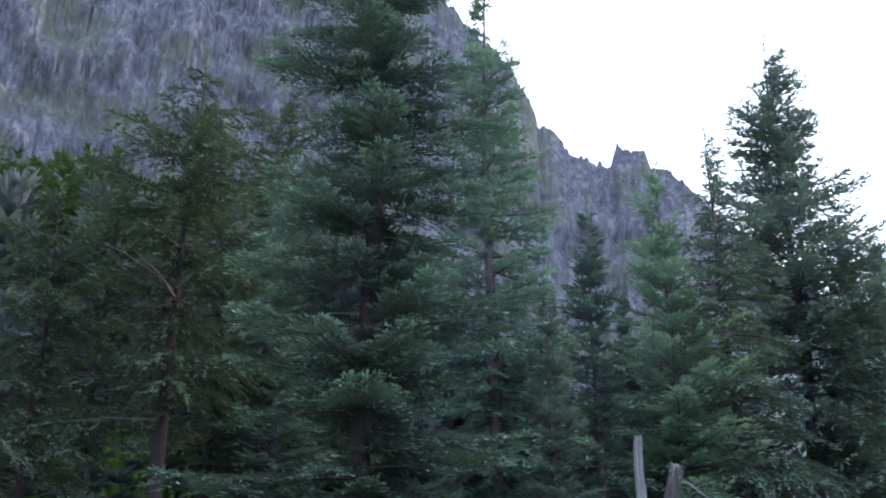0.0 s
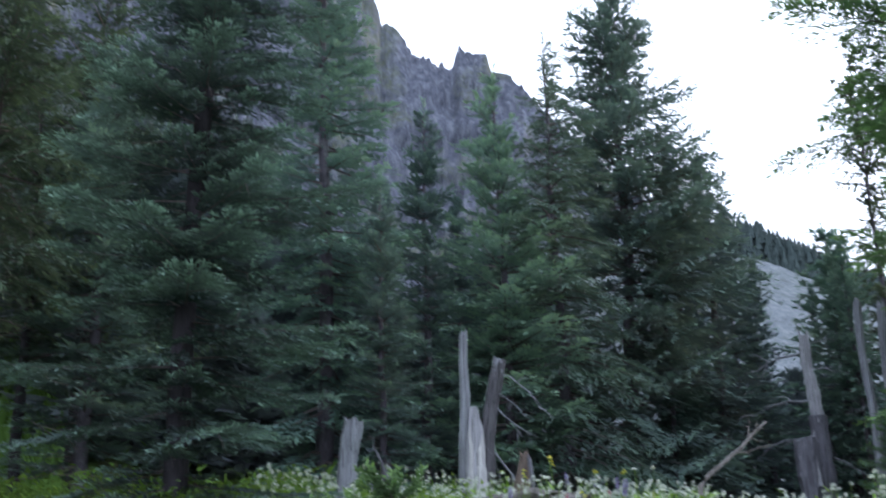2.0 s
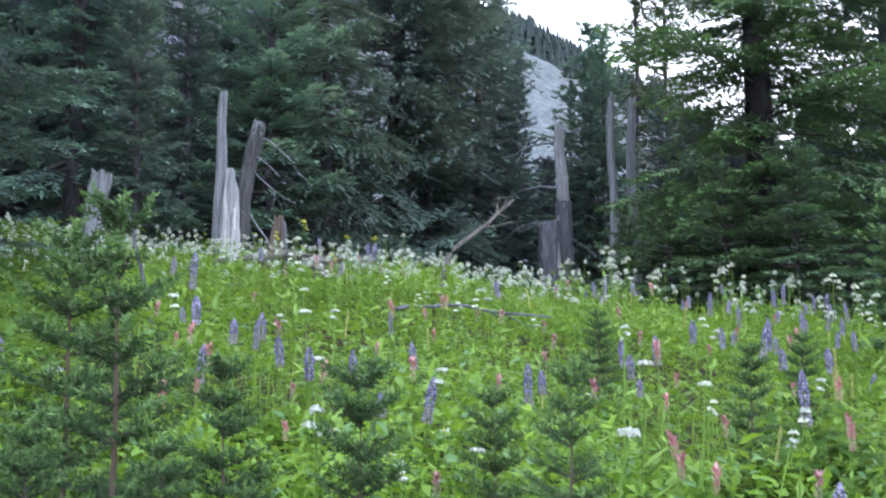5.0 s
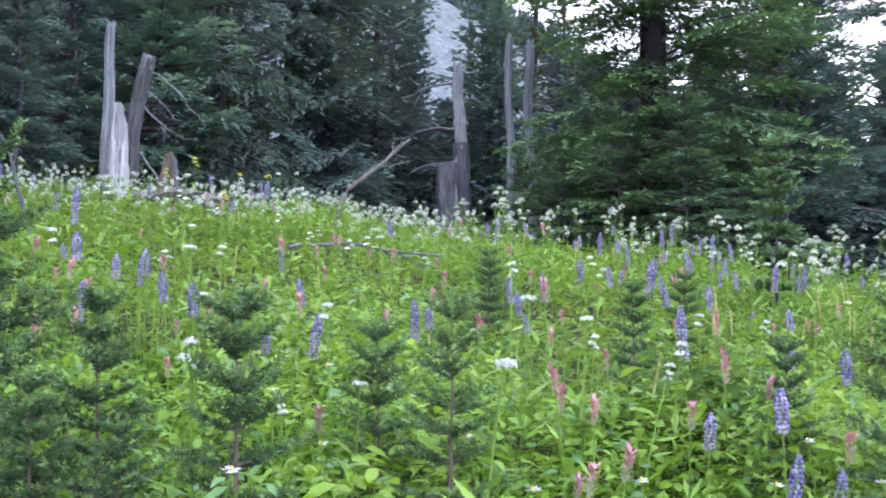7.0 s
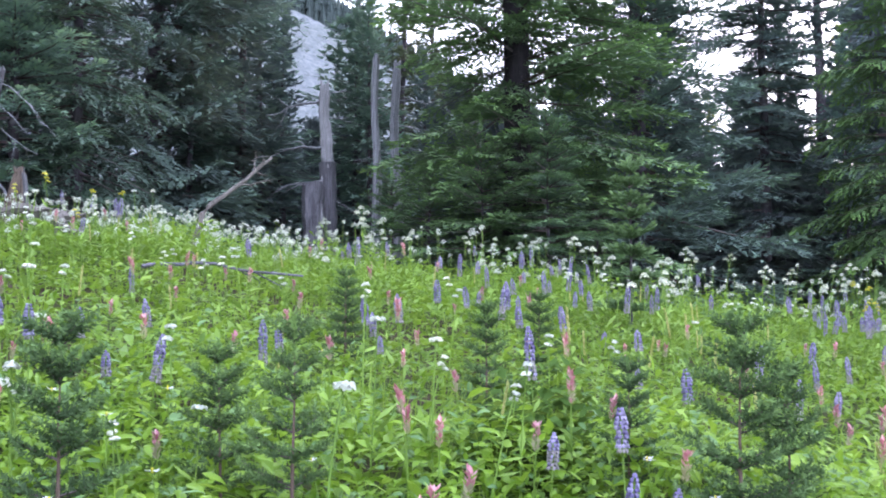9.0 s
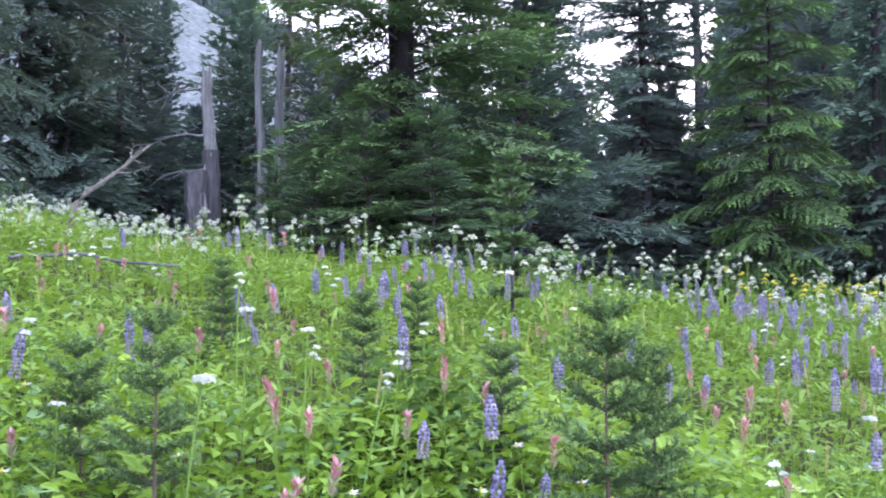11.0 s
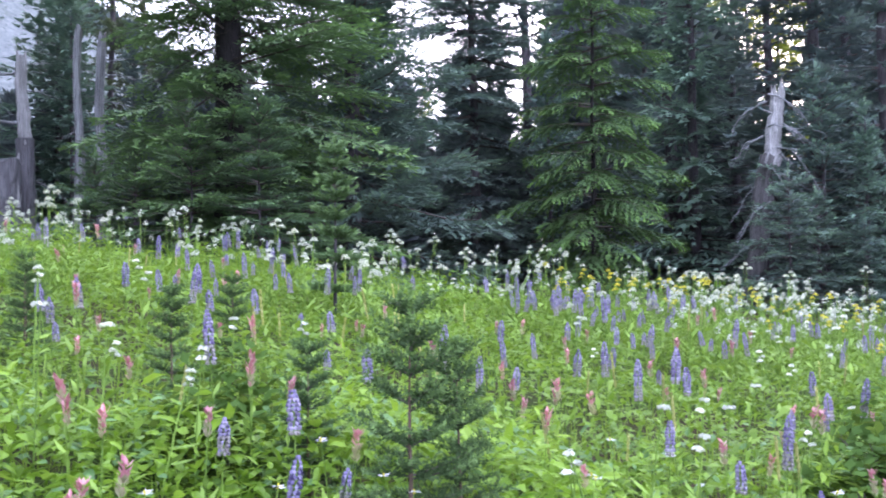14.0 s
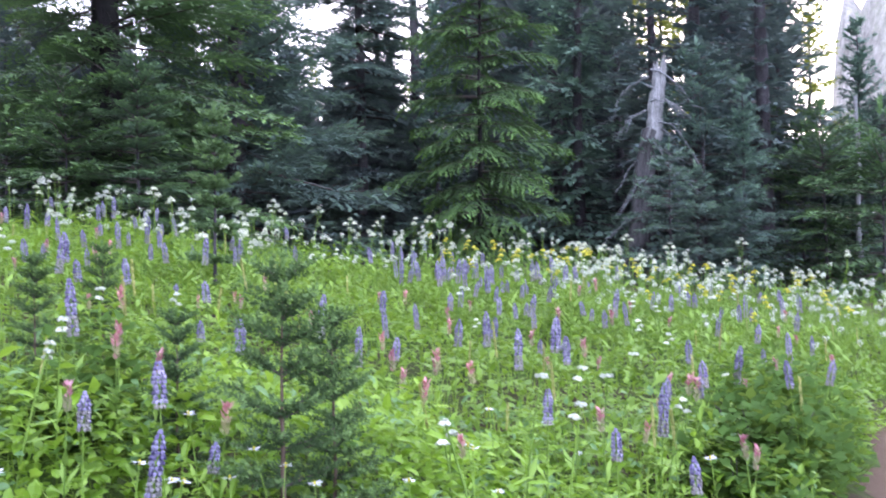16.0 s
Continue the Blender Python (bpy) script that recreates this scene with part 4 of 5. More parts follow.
snag("rotten_stump", "rotten orange-brown forked stump", 13.6, 9.15, [("left_prong", (-0.16, 0, -0.2), (0.035, 0, 0.64), 0.048, 0.040, ROTTEN, 0.05), ("right_prong", (0.15, 0, -0.2), (0.045, 0, 0.67), 0.046, 0.040, ROTTEN, 0.08),
     ("pale_edge", (0.18, -0.03, -0.2), (0.075, -0.035, 0.65), 0.026, 0.016, SILVER, 0.06)], category="stump", sink=0.08)
snag("bleached_snag", "tall bleached snag with dead limbs", 28.45, 17.1,
     [("lower_stem", (0.10, 0, -0.5), (0.02, 0, 1.9), 0.20, 0.14, SILVER, 0.0), ("upper_stem", (0.022, 0, 1.8), (-0.06, 0, 3.10), 0.135, 0.095, BLEACHED, 0.14)],
     [((-0.05, 0, 2.9), (-1, 0, -0.15), 0.9, 0.026, 3, 0.15), ((-0.02, 0, 2.2), (-1, -0.2, 0.05), 0.9, 0.026, 3, 0.35), ((0.0, 0, 1.6), (-1, 0, -0.1), 0.8, 0.026, 2, 0.2), ((0, 0, 3.0), (1, 0.1, 0.5), 0.45, 0.012, 3, 0.2), ((0, 0, 2.6), (1, 0, 0.0), 0.5, 0.012, 3, 0.1), ((0.02, 0, 1.4), (1, 0, -0.3), 0.7, 0.012, 2, 0.2)], slim=0.8)
snag("broken_stump", "dark grey broken stump beside the bleached snag", 27.85, 16.6, [("stem", (0, 0, -0.5), (0.0, 0, 1.42), 0.17, 0.155, SILVER, 0.12), ("splinter", (0.08, -0.08, 0.8), (0.1, -0.08, 1.55), 0.05, 0.015, BLEACHED, 0.05)], category="stump")
snag("bare_snag", "straight grey barkless snag", 31.1, 15.5, [("stem", (0.02, 0, -0.5), (-0.02, 0, 3.35), 0.100, 0.060, LILAC, 0.1)], [((0, 0, 2.8), (1, 0, -0.2), 0.4, 0.008, 2, 0.2), ((0, 0, 2.0), (-1, 0, -0.3), 0.3, 0.008, 2, 0.2)], slim=0.8)
snag("bare_snag", "grey barkless snag with short dead limbs", 32.1, 16.4, [("stem", (0.04, 0, -0.5), (-0.02, 0, 3.45), 0.135, 0.075, LILAC, 0.14)],
     [((0, 0, 2.9), (1, 0, 0.1), 0.7, 0.012, 3, 0.1), ((0, 0, 2.5), (1, -0.2, -0.1), 0.6, 0.010, 3, 0.1), ((0, 0, 3.1), (1, 0, 0.2), 0.5, 0.010, 3, 0.0), ((0, 0, 2.2), (0.9, -0.2, -0.2), 0.5, 0.009, 3, 0.1), ((0, 0, 1.6), (-1, 0, -0.3), 0.4, 0.01, 2, 0.1)], slim=0.75)
snag("leaning_snag", "pale-topped leaning snag with a tangle of dead branches", 64.9, 19.0,
     [("lower_stem", (-0.10, 0, -0.5), (0.30, 0, 2.45), 0.235, 0.20, ROUGH_BARK, 0.10), ("broken_top", (0.295, 0, 2.30), (0.44, 0, 3.45), 0.19, 0.135, BLEACHED, 0.40)],
     [((0.2 + 0.05 * (k % 3), -0.1, 1.1 + 0.14 * k), (1 if k % 4 else -1, rng.uniform(-0.4, 0.2), rng.uniform(-0.7, 0.15)), rng.uniform(0.45, 1.0), 0.019, 5, rng.uniform(0.45, 0.95)) for k in range(18)], slim=0.78)
snag("thin_pole", "thin bare grey pole among bright conifers", 75.5, 22.0, [("stem", (0, 0, -0.5), (0.02, 0, 3.5), 0.055, 0.030, BLEACHED, 0.1)])


def fallen(name, label, path, r0, r1, mat, twigs, seed):
    global rng
    rng = np.random.default_rng(seed)
    ob = tagged(new(name), label, "dead wood")
    ob.location = path[0]
    p = np.array(path, float) - np.array(path[0])
    f = np.linspace(0, 1, 14)
    q = np.column_stack([np.interp(f, np.linspace(0, 1, len(p)), p[:, k]) for k in range(3)]) + np.cumsum(rng.normal(size=(14, 3)) * 0.008, 0)
    part("stem", Soup().tube(q, r0 + (r1 - r0) * f, 7, 0.12), mat, ob)
    for k in range(twigs):
        i = rng.integers(8, 14)
        s = Soup()
        dead_branch(s, q[i], unit(q[i] - q[i - 2]) + rng.normal(size=3) * 0.45, rng.uniform(0.10, 0.25), r1 * 0.8, 2, 0.0)
        part("twig", s, mat, ob)
    return ob


def on_ground(x, y, up=0.0):
    return (x, y, float(height(x, y)) + up)


fallen("slanting_branch", "grey dead branch slanting up out of the flowers", [on_ground(3.33, 8.23, 0.02), (3.39, 8.23, 2.14), (3.66, 8.22, 2.33), (3.98, 8.18, 2.61)], 0.026, 0.012, DRIFTWOOD, 4, 61)
fallen("fallen_log", "grey fallen log among white flowers below the snag", [(1.61, 8.35, 2.03), (1.80, 8.21, 2.06), (2.00, 7.95, 2.05), (2.13, 7.81, 2.00), (2.21, 7.69, 1.90)], 0.030, 0.045, DRIFTWOOD, 6, 62)
fallen("dead_branch", "pale dead branch lying on the grass under the dark firs", [on_ground(-4.62, 15.9, 0.02), on_ground(-4.55, 16.3, 0.10), on_ground(-4.35, 16.6, 0.10), on_ground(-4.15, 16.8, 0.14)], 0.026, 0.014, DRIFTWOOD, 5, 65)
fallen("dead_branch", "pale dead branch lying on the grass under the dark firs", [on_ground(-4.70, 15.8, 0.03), on_ground(-4.40, 15.95, 0.08), on_ground(-4.12, 16.0, 0.04)], 0.020, 0.012, DRIFTWOOD, 4, 66)
fallen("dead_stick", "thin dark dead stick standing in the meadow", [on_ground(0.86, 6.1, 0.0), on_ground(0.74, 6.1, 0.40), on_ground(0.62, 6.1, 0.72)], 0.014, 0.006, SILVER, 3, 63)
fallen("dead_stick", "thin grey stick lying in the flowers", [on_ground(2.2, 6.0, 0.28), on_ground(2.6, 6.0, 0.36), on_ground(3.1, 5.8, 0.26)], 0.012, 0.007, SILVER, 4, 64)


# ---- young firs in the meadow ----
def sapling(seed, H, R, lean=0.0, bushy=1.0):
    global rng
    rng = np.random.default_rng(seed)
    t, l, n = conifer_meshes(H=H, R=R, z0=H * 0.10, gap=H * 0.135, per_whorl=5, jitter=0.10, rise=(4, 42), droop=-0.04, up=0.09, lat_gap=0.062 / bushy, lat=0.46, lat_drop=-0.03, step=0.0078, per=5,
                             length=0.0165, width=0.0060, power=0.95, ragged=0.35, trunk=0.0120, thin=0.06, sides=7, lean=lean, tip_gain=1.1, flat=0.8, wave=0.08, limb_steps=4, inner=0.10, limb=0.36, spread=1.25, scatter=8, leader=44)
    ob = tagged(new("fir_sapling"), "young fir sapling with stiff needled branches in the meadow", "sapling", "meadow saplings")
    part("stem", t, SAP_BARK, ob, smooth=True)
    tagged(part("branchwork", l, TWIG, ob), kind="stuff")
    tagged(part("needles", n, SAPLING, ob), kind="stuff")
    return ob


def plant(ob, x, y, turn=0.0, scale=1.0, tall=1.0):
    ob.matrix_basis = Matrix.LocRotScale((x, y, float(height(x, y)) - 0.02), Euler((0, 0, radians(turn))), (scale, scale, scale * tall))
    return ob


def plant_copy(ob, x, y, turn, scale, tall=1.0):
    return plant(copy_thing(ob, Matrix.Identity(4)), x, y, turn, scale, tall)


sap_a, sap_b, sap_c = sapling(71, 0.85, 0.22), sapling(72, 0.80, 0.25, 0.02, 1.1), sapling(73, 0.78, 0.20)
SAP_H = {sap_a.name: 0.87, sap_b.name: 0.82, sap_c.name: 0.80}
SAPLINGS = [  # kind, place, height over the ground, turn
    (sap_a, 0.33, 2.45, 0.93, 0), (sap_b, 0.25, 2.80, 0.86, 80), (sap_c, 0.71, 1.97, 0.67, 40), (sap_a, 1.25, 2.19, 0.67, 200), (sap_b, 1.21, 2.48, 0.58, 140), (sap_b, 2.14, 1.77, 0.76, 10),
    (sap_c, 2.34, 1.78, 0.62, 300), (sap_b, 3.10, 3.65, 0.53, 250), (sap_b, 2.62, 4.46, 0.52, 30), (sap_a, 0.54, 2.37, 0.61, 20), (sap_c, 2.23, 2.21, 0.51, 190), (sap_c, 2.47, 3.17, 0.55, 90),
    (sap_b, -0.25, 4.08, 0.45, 60), (sap_a, 2.72, 4.62, 0.46, 160), (sap_b, 0.40, 2.22, 0.50, 120), (sap_b, 0.16, 2.30, 0.52, 300), (sap_b, 0.55, 2.15, 0.42, 220),
]
placed = set()
for ob, x, y, h, turn in SAPLINGS:
    size = h / SAP_H[ob.name]
    if ob.name in placed:
        plant_copy(ob, x, y, turn, size)
    else:
        placed.add(ob.name)
        plant(ob, x, y, turn, size)
young = conifer("young_fir", "young pale green fir standing behind the flowers", YOUNG, 75, H=1.35, R=0.29, z0=0.12, gap=0.20, jitter=0.08, per_whorl=5, rise=(-2, 40), droop=-0.03, up=0.08, lat_gap=0.05, lat=0.40, lat_drop=0.02, step=0.014, per=8, tip_gain=1.3,
                length=0.036, width=0.011, power=0.85, ragged=0.3, trunk=0.012, sides=7)
plant(young, 5.11, 5.20, 0, 0.92)


# ---- the meadow ----
def in_meadow(x, y, near=0.75, far=10.6):
    r, az = np.hypot(x, y), np.degrees(np.arctan2(x, y))
    return (off_trail(x, y) > 0.42 + 0.06 * np.sin(3 * x)) & (y > trail_mid(x)) & (r > near) & (r < far) & (az > -34) & (az < 92)


def scatter(count, r0, r1, az0=-34, az1=90, even=1.0):
    """Places in a sector, spread evenly over the ground."""
    r = np.sqrt(rng.uniform(r0 ** 2, r1 ** 2, count)) if even == 1.0 else rng.uniform(r0, r1, count)
    a_ = np.radians(rng.uniform(az0, az1, count))
    x, y = r * np.sin(a_), r * np.cos(a_)
    ok = in_meadow(x, y)
    return x[ok], y[ok]


def tuft(x, y):
    """How high the carpet of leaves stands, in hummocks."""
    return 0.20 + 0.10 * np.sin(3.1 * x + 1.3 * y) * np.sin(2.7 * y - 0.8 * x + 1) + 0.06 * np.sin(9.3 * x + 2) * np.sin(8.1 * y) - 0.10 * np.exp(-((off_trail(x, y) - 0.5) / 0.25) ** 2)


def leaves(count, r0, r1, size, narrow, even=1.0, az=(-34, 90), pts=6, lift=1.0):
    """Pointed oval leaves, each folded along its midrib and tilted its own way."""
    x, y = scatter(count, r0, r1, *az, even=even)
    k = len(x)
    z = height(x, y) + tuft(x, y) * lift * rng.uniform(0.25, 1.12, k)
    a_ = rng.uniform(0, 2 * np.pi, k)
    pitch = rng.normal(0.12, 0.42, k)
    d = np.stack([np.cos(a_) * np.cos(pitch), np.sin(a_) * np.cos(pitch), np.sin(pitch)], 1)
    side = unit(np.stack([-np.sin(a_), np.cos(a_), rng.normal(0, 0.35, k)], 1))
    nrm = unit(np.cross(d, side))
    L = (size * rng.uniform(0.6, 1.35, k))[:, None]
    W = L * (narrow * rng.uniform(0.75, 1.2, k))[:, None]
    o = np.stack([x, y, z], 1)
    m1, m2, tip = o + d * L * 0.30 - nrm * 0.02 * L, o + d * L * 0.68 - nrm * 0.05 * L, o + d * L - nrm * 0.20 * L
    fold = nrm * 0.12 * W
    l1, r1_, l2, r2 = m1 + side * W * 0.5 + fold, m1 - side * W * 0.5 + fold, m2 + side * W * 0.40 + fold, m2 - side * W * 0.40 + fold
    # leaves higher above the ground take more of the lighter tip colour
    height_tone = np.clip((z - height(x, y)) / 0.3 - 0.45, 0, 1) * rng.uniform(0, 1, k)
    if pts == 6:
        v = np.stack([o, l1, m1, r1_, l2, m2, r2, tip], 1)
        f = np.array([[0, 2, 1], [0, 3, 2], [1, 2, 5], [1, 5, 4], [2, 3, 6], [2, 6, 5], [4, 5, 7], [5, 6, 7]])
    else:
        v = np.stack([o, l1, r1_, tip], 1)
        f = np.array([[0, 2, 1], [1, 2, 3]])
    n = v.shape[1]
    return v.reshape(-1, 3), (f[None] + (np.arange(k) * n)[:, None, None]).reshape(-1, 3), np.repeat(height_tone, n)


rng = np.random.default_rng(81)
s = Soup()
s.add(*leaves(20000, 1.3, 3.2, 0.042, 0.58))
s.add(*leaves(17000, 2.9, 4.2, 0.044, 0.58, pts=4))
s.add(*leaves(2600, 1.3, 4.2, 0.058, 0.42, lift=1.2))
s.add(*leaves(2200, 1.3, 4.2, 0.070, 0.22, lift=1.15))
k = rng.uniform(-1, 14, 5200)
side = 0.36 + 0.30 * rng.uniform(0, 1, 5200) ** 1.5
edge_x, edge_y = k, trail_mid(k) + side / 0.98
u, w = rng.normal(size=(5200, 3)) * [0.022, 0.022, 0.010], rng.normal(size=(5200, 3)) * [0.010, 0.010, 0.005]
p = np.stack([edge_x, edge_y, height(edge_x, edge_y) + rng.uniform(0.0, 0.25, 5200) * (side - 0.36)], 1)
s.tris(p - w, p + w, p + u, 0.1)
near = Soup().add(*leaves(9000, 0.75, 1.35, 0.042, 0.58, pts=4))
tagged(part("near_leaves", near, BROAD), "green herb leaves at the edge of the trail", "meadow plants", kind="stuff")
tagged(part("blue_green_leaves", Soup().add(*leaves(7500, 1.3, 4.6, 0.044, 0.50, lift=1.1)), GLAUCOUS), "blue-green meadow leaves among the herbs", "meadow plants", kind="stuff")
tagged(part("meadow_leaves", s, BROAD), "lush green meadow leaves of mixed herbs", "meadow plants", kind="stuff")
s = Soup()
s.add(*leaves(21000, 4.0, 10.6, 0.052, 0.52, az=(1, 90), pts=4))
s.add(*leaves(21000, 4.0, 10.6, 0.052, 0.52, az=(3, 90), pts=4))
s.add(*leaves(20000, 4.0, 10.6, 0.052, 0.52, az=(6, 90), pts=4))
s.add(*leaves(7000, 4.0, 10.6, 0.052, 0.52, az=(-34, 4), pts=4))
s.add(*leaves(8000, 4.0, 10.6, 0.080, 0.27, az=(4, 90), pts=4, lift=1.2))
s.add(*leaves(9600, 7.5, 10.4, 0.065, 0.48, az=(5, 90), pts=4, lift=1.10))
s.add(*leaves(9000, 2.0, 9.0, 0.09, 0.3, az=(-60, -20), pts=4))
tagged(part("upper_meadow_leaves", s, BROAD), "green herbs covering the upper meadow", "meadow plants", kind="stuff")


# a darker leaf colour paints the shade on the meadow beside the firs
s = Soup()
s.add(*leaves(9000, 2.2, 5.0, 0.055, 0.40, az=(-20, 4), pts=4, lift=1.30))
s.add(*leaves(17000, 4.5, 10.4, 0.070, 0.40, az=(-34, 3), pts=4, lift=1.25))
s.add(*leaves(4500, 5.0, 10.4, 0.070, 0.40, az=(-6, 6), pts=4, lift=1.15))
tagged(part("dark_herbs", s, SHRUB), "meadow herbs darkened in colour for the shade of the firs", "meadow plants", kind="stuff")


def blades(count, r0, r1, tall, width, even=1.0, lift=0.0):
    x, y = scatter(count, r0, r1, even=even)
    k = len(x)
    o = np.stack([x, y, height(x, y) + lift], 1)
    a_ = rng.uniform(0, 2 * np.pi, k)
    h = (tall * rng.uniform(0.6, 1.3, k))[:, None]
    out = np.stack([np.cos(a_), np.sin(a_), np.zeros(k)], 1) * h * rng.uniform(0.1, 0.6, (k, 1))
    w = np.stack([-np.sin(a_), np.cos(a_), np.zeros(k)], 1) * width / 2
    mid = o + np.array([0, 0, 0.62]) * h + out * 0.35
    tip = o + np.array([0, 0, 0.95]) * h + out
    v = np.stack([o - w, o + w, mid + w * 0.8, mid - w * 0.8, tip], 1)
    f = np.array([[0, 1, 2], [0, 2, 3], [3, 2, 4]])
    return v.reshape(-1, 3), (f[None] + (np.arange(k) * 5)[:, None, None]).reshape(-1, 3), np.repeat(rng.uniform(0, 0.8, k), 5)


s = Soup()
s.add(*blades(2600, 1.3, 4.5, 0.25, 0.0045))
s.add(*blades(3600, 4.2, 10.6, 0.24, 0.007))
tagged(part("meadow_grass", s, GRASS), "thin bright grass among the herbs", "grass", kind="stuff")


def roadside():
    """Plain low herbs on the ground round about, below the trail and west of the meadow."""
    g = np.random.default_rng(84)
    n = 64000
    r, a_ = 12.0 * np.sqrt(g.uniform(0.002, 1, n)), g.uniform(0, 2 * np.pi, n)
    x, y = r * np.sin(a_), r * np.cos(a_)
    ok = (off_trail(x, y) > 0.46) & ~in_meadow(x, y)
    x, y = x[ok], y[ok]
    k = len(x)
    o = np.stack([x, y, height(x, y) + g.uniform(0.01, 0.13, k)], 1)
    b = g.uniform(0, 2 * np.pi, k)
    L = g.uniform(0.045, 0.105, (k, 1))
    d = np.stack([np.cos(b), np.sin(b), g.normal(0.15, 0.35, k)], 1) * L
    w = np.stack([-np.sin(b), np.cos(b), g.normal(0, 0.3, k)], 1) * L * 0.34
    v = np.stack([o, o + d * 0.5 + w, o + d * 0.5 - w, o + d], 1)
    f = (np.array([[0, 2, 1], [1, 2, 3]])[None] + (np.arange(k) * 4)[:, None, None]).reshape(-1, 3)
    tagged(part("roadside_herbs", Soup().add(v.reshape(-1, 3), f, 0.1), BROAD), "low green herbs on both sides of the trail", "meadow plants", kind="stuff")


roadside()


# forest floor plants under the first trees
def floor_plants():
    g = np.random.default_rng(83)
    n = 9000
    r, a_ = g.uniform(9.8, 22, n), np.radians(g.uniform(-34, 84, n))
    x, y = r * np.sin(a_), r * np.cos(a_)
    clump = np.sin(1.9 * x + 0.4) * np.sin(1.6 * y) + 0.5 * np.sin(0.7 * x - 1.1 * y)
    ok = clump > 0.15
    x, y = x[ok], y[ok]
    k = len(x)
    o = np.stack([x, y, height(x, y) + g.uniform(0.05, 0.40, k)], 1)
    b = g.uniform(0, 2 * np.pi, k)
    d = np.stack([np.cos(b), np.sin(b), g.normal(0.3, 0.4, k)], 1) * g.uniform(0.07, 0.18, (k, 1))
    w = np.stack([-np.sin(b), np.cos(b), g.normal(0, 0.3, k)], 1) * 0.03
    s = Soup().tris(o - w, o + w, o + d, 0.3)
    tagged(part("undergrowth", s, FERNY), "low green undergrowth on the forest floor", "undergrowth", kind="stuff")
    n = 16000
    r, a_ = g.uniform(12.5, 45, n), np.radians(g.uniform(-40, -9, n))
    x, y = r * np.sin(a_), r * np.cos(a_)
    o = np.stack([x, y, height(x, y)], 1)
    b = g.uniform(0, 2 * np.pi, n)
    h = (g.uniform(0.2, 0.5, n) * (1 + r / 40))[:, None]
    w = np.stack([-np.sin(b), np.cos(b), np.zeros(n)], 1) * 0.05 * (1 + r / 20)[:, None]
    t = o + np.stack([np.cos(b) * 0.4, np.sin(b) * 0.4, np.full(n, 0.9)], 1) * h
    tagged(part("hillside_grass", Soup().tris(o - w, o + w, t, 0.4), FERNY), "green grass on the hillside behind the trees", "grass", kind="stuff")


floor_plants()


# ---- flowers ----
def stem_soup(h, r, bend=0.03, leaflets=0, size=0.04):
    """A flower stalk with narrow leaves up its lower half."""
    f = np.linspace(0, 1, 5)
    b = rng.uniform(0, 2 * np.pi)
    path = np.column_stack([np.cos(b) * bend * f ** 2, np.sin(b) * bend * f ** 2, -0.03 + (h + 0.03) * f])
    s = Soup().tube(path, r * (1 - 0.4 * f), 4, 0.0)
    blade = Soup()
    for k in range(leaflets):
        g = rng.uniform(0.1, 0.65)
        o = np.array([np.interp(g, f, path[:, m]) for m in range(3)])
        a_ = rng.uniform(0, 2 * np.pi)
        d = np.array([np.cos(a_), np.sin(a_), rng.uniform(0.2, 0.9)]) * size
        w = np.array([-np.sin(a_), np.cos(a_), 0.1]) * size * 0.13
        blade.add([o, o + d * 0.5 + w, o + d * 0.5 - w, o + d], [[0, 1, 2], [1, 3, 2]], 0.3)
    return s, path, blade


def petal(s, o, d, w, bend=0.0, tip=0.0):
    o, d, w = (np.asarray(q, float) for q in (o, d, w))
    n = unit(np.cross(d, w)) * np.linalg.norm(d) * bend
    s.add([o, o + d * 0.55 + w, o + d * 0.55 - w, o + d + n], [[0, 1, 2], [1, 3, 2]], tip)


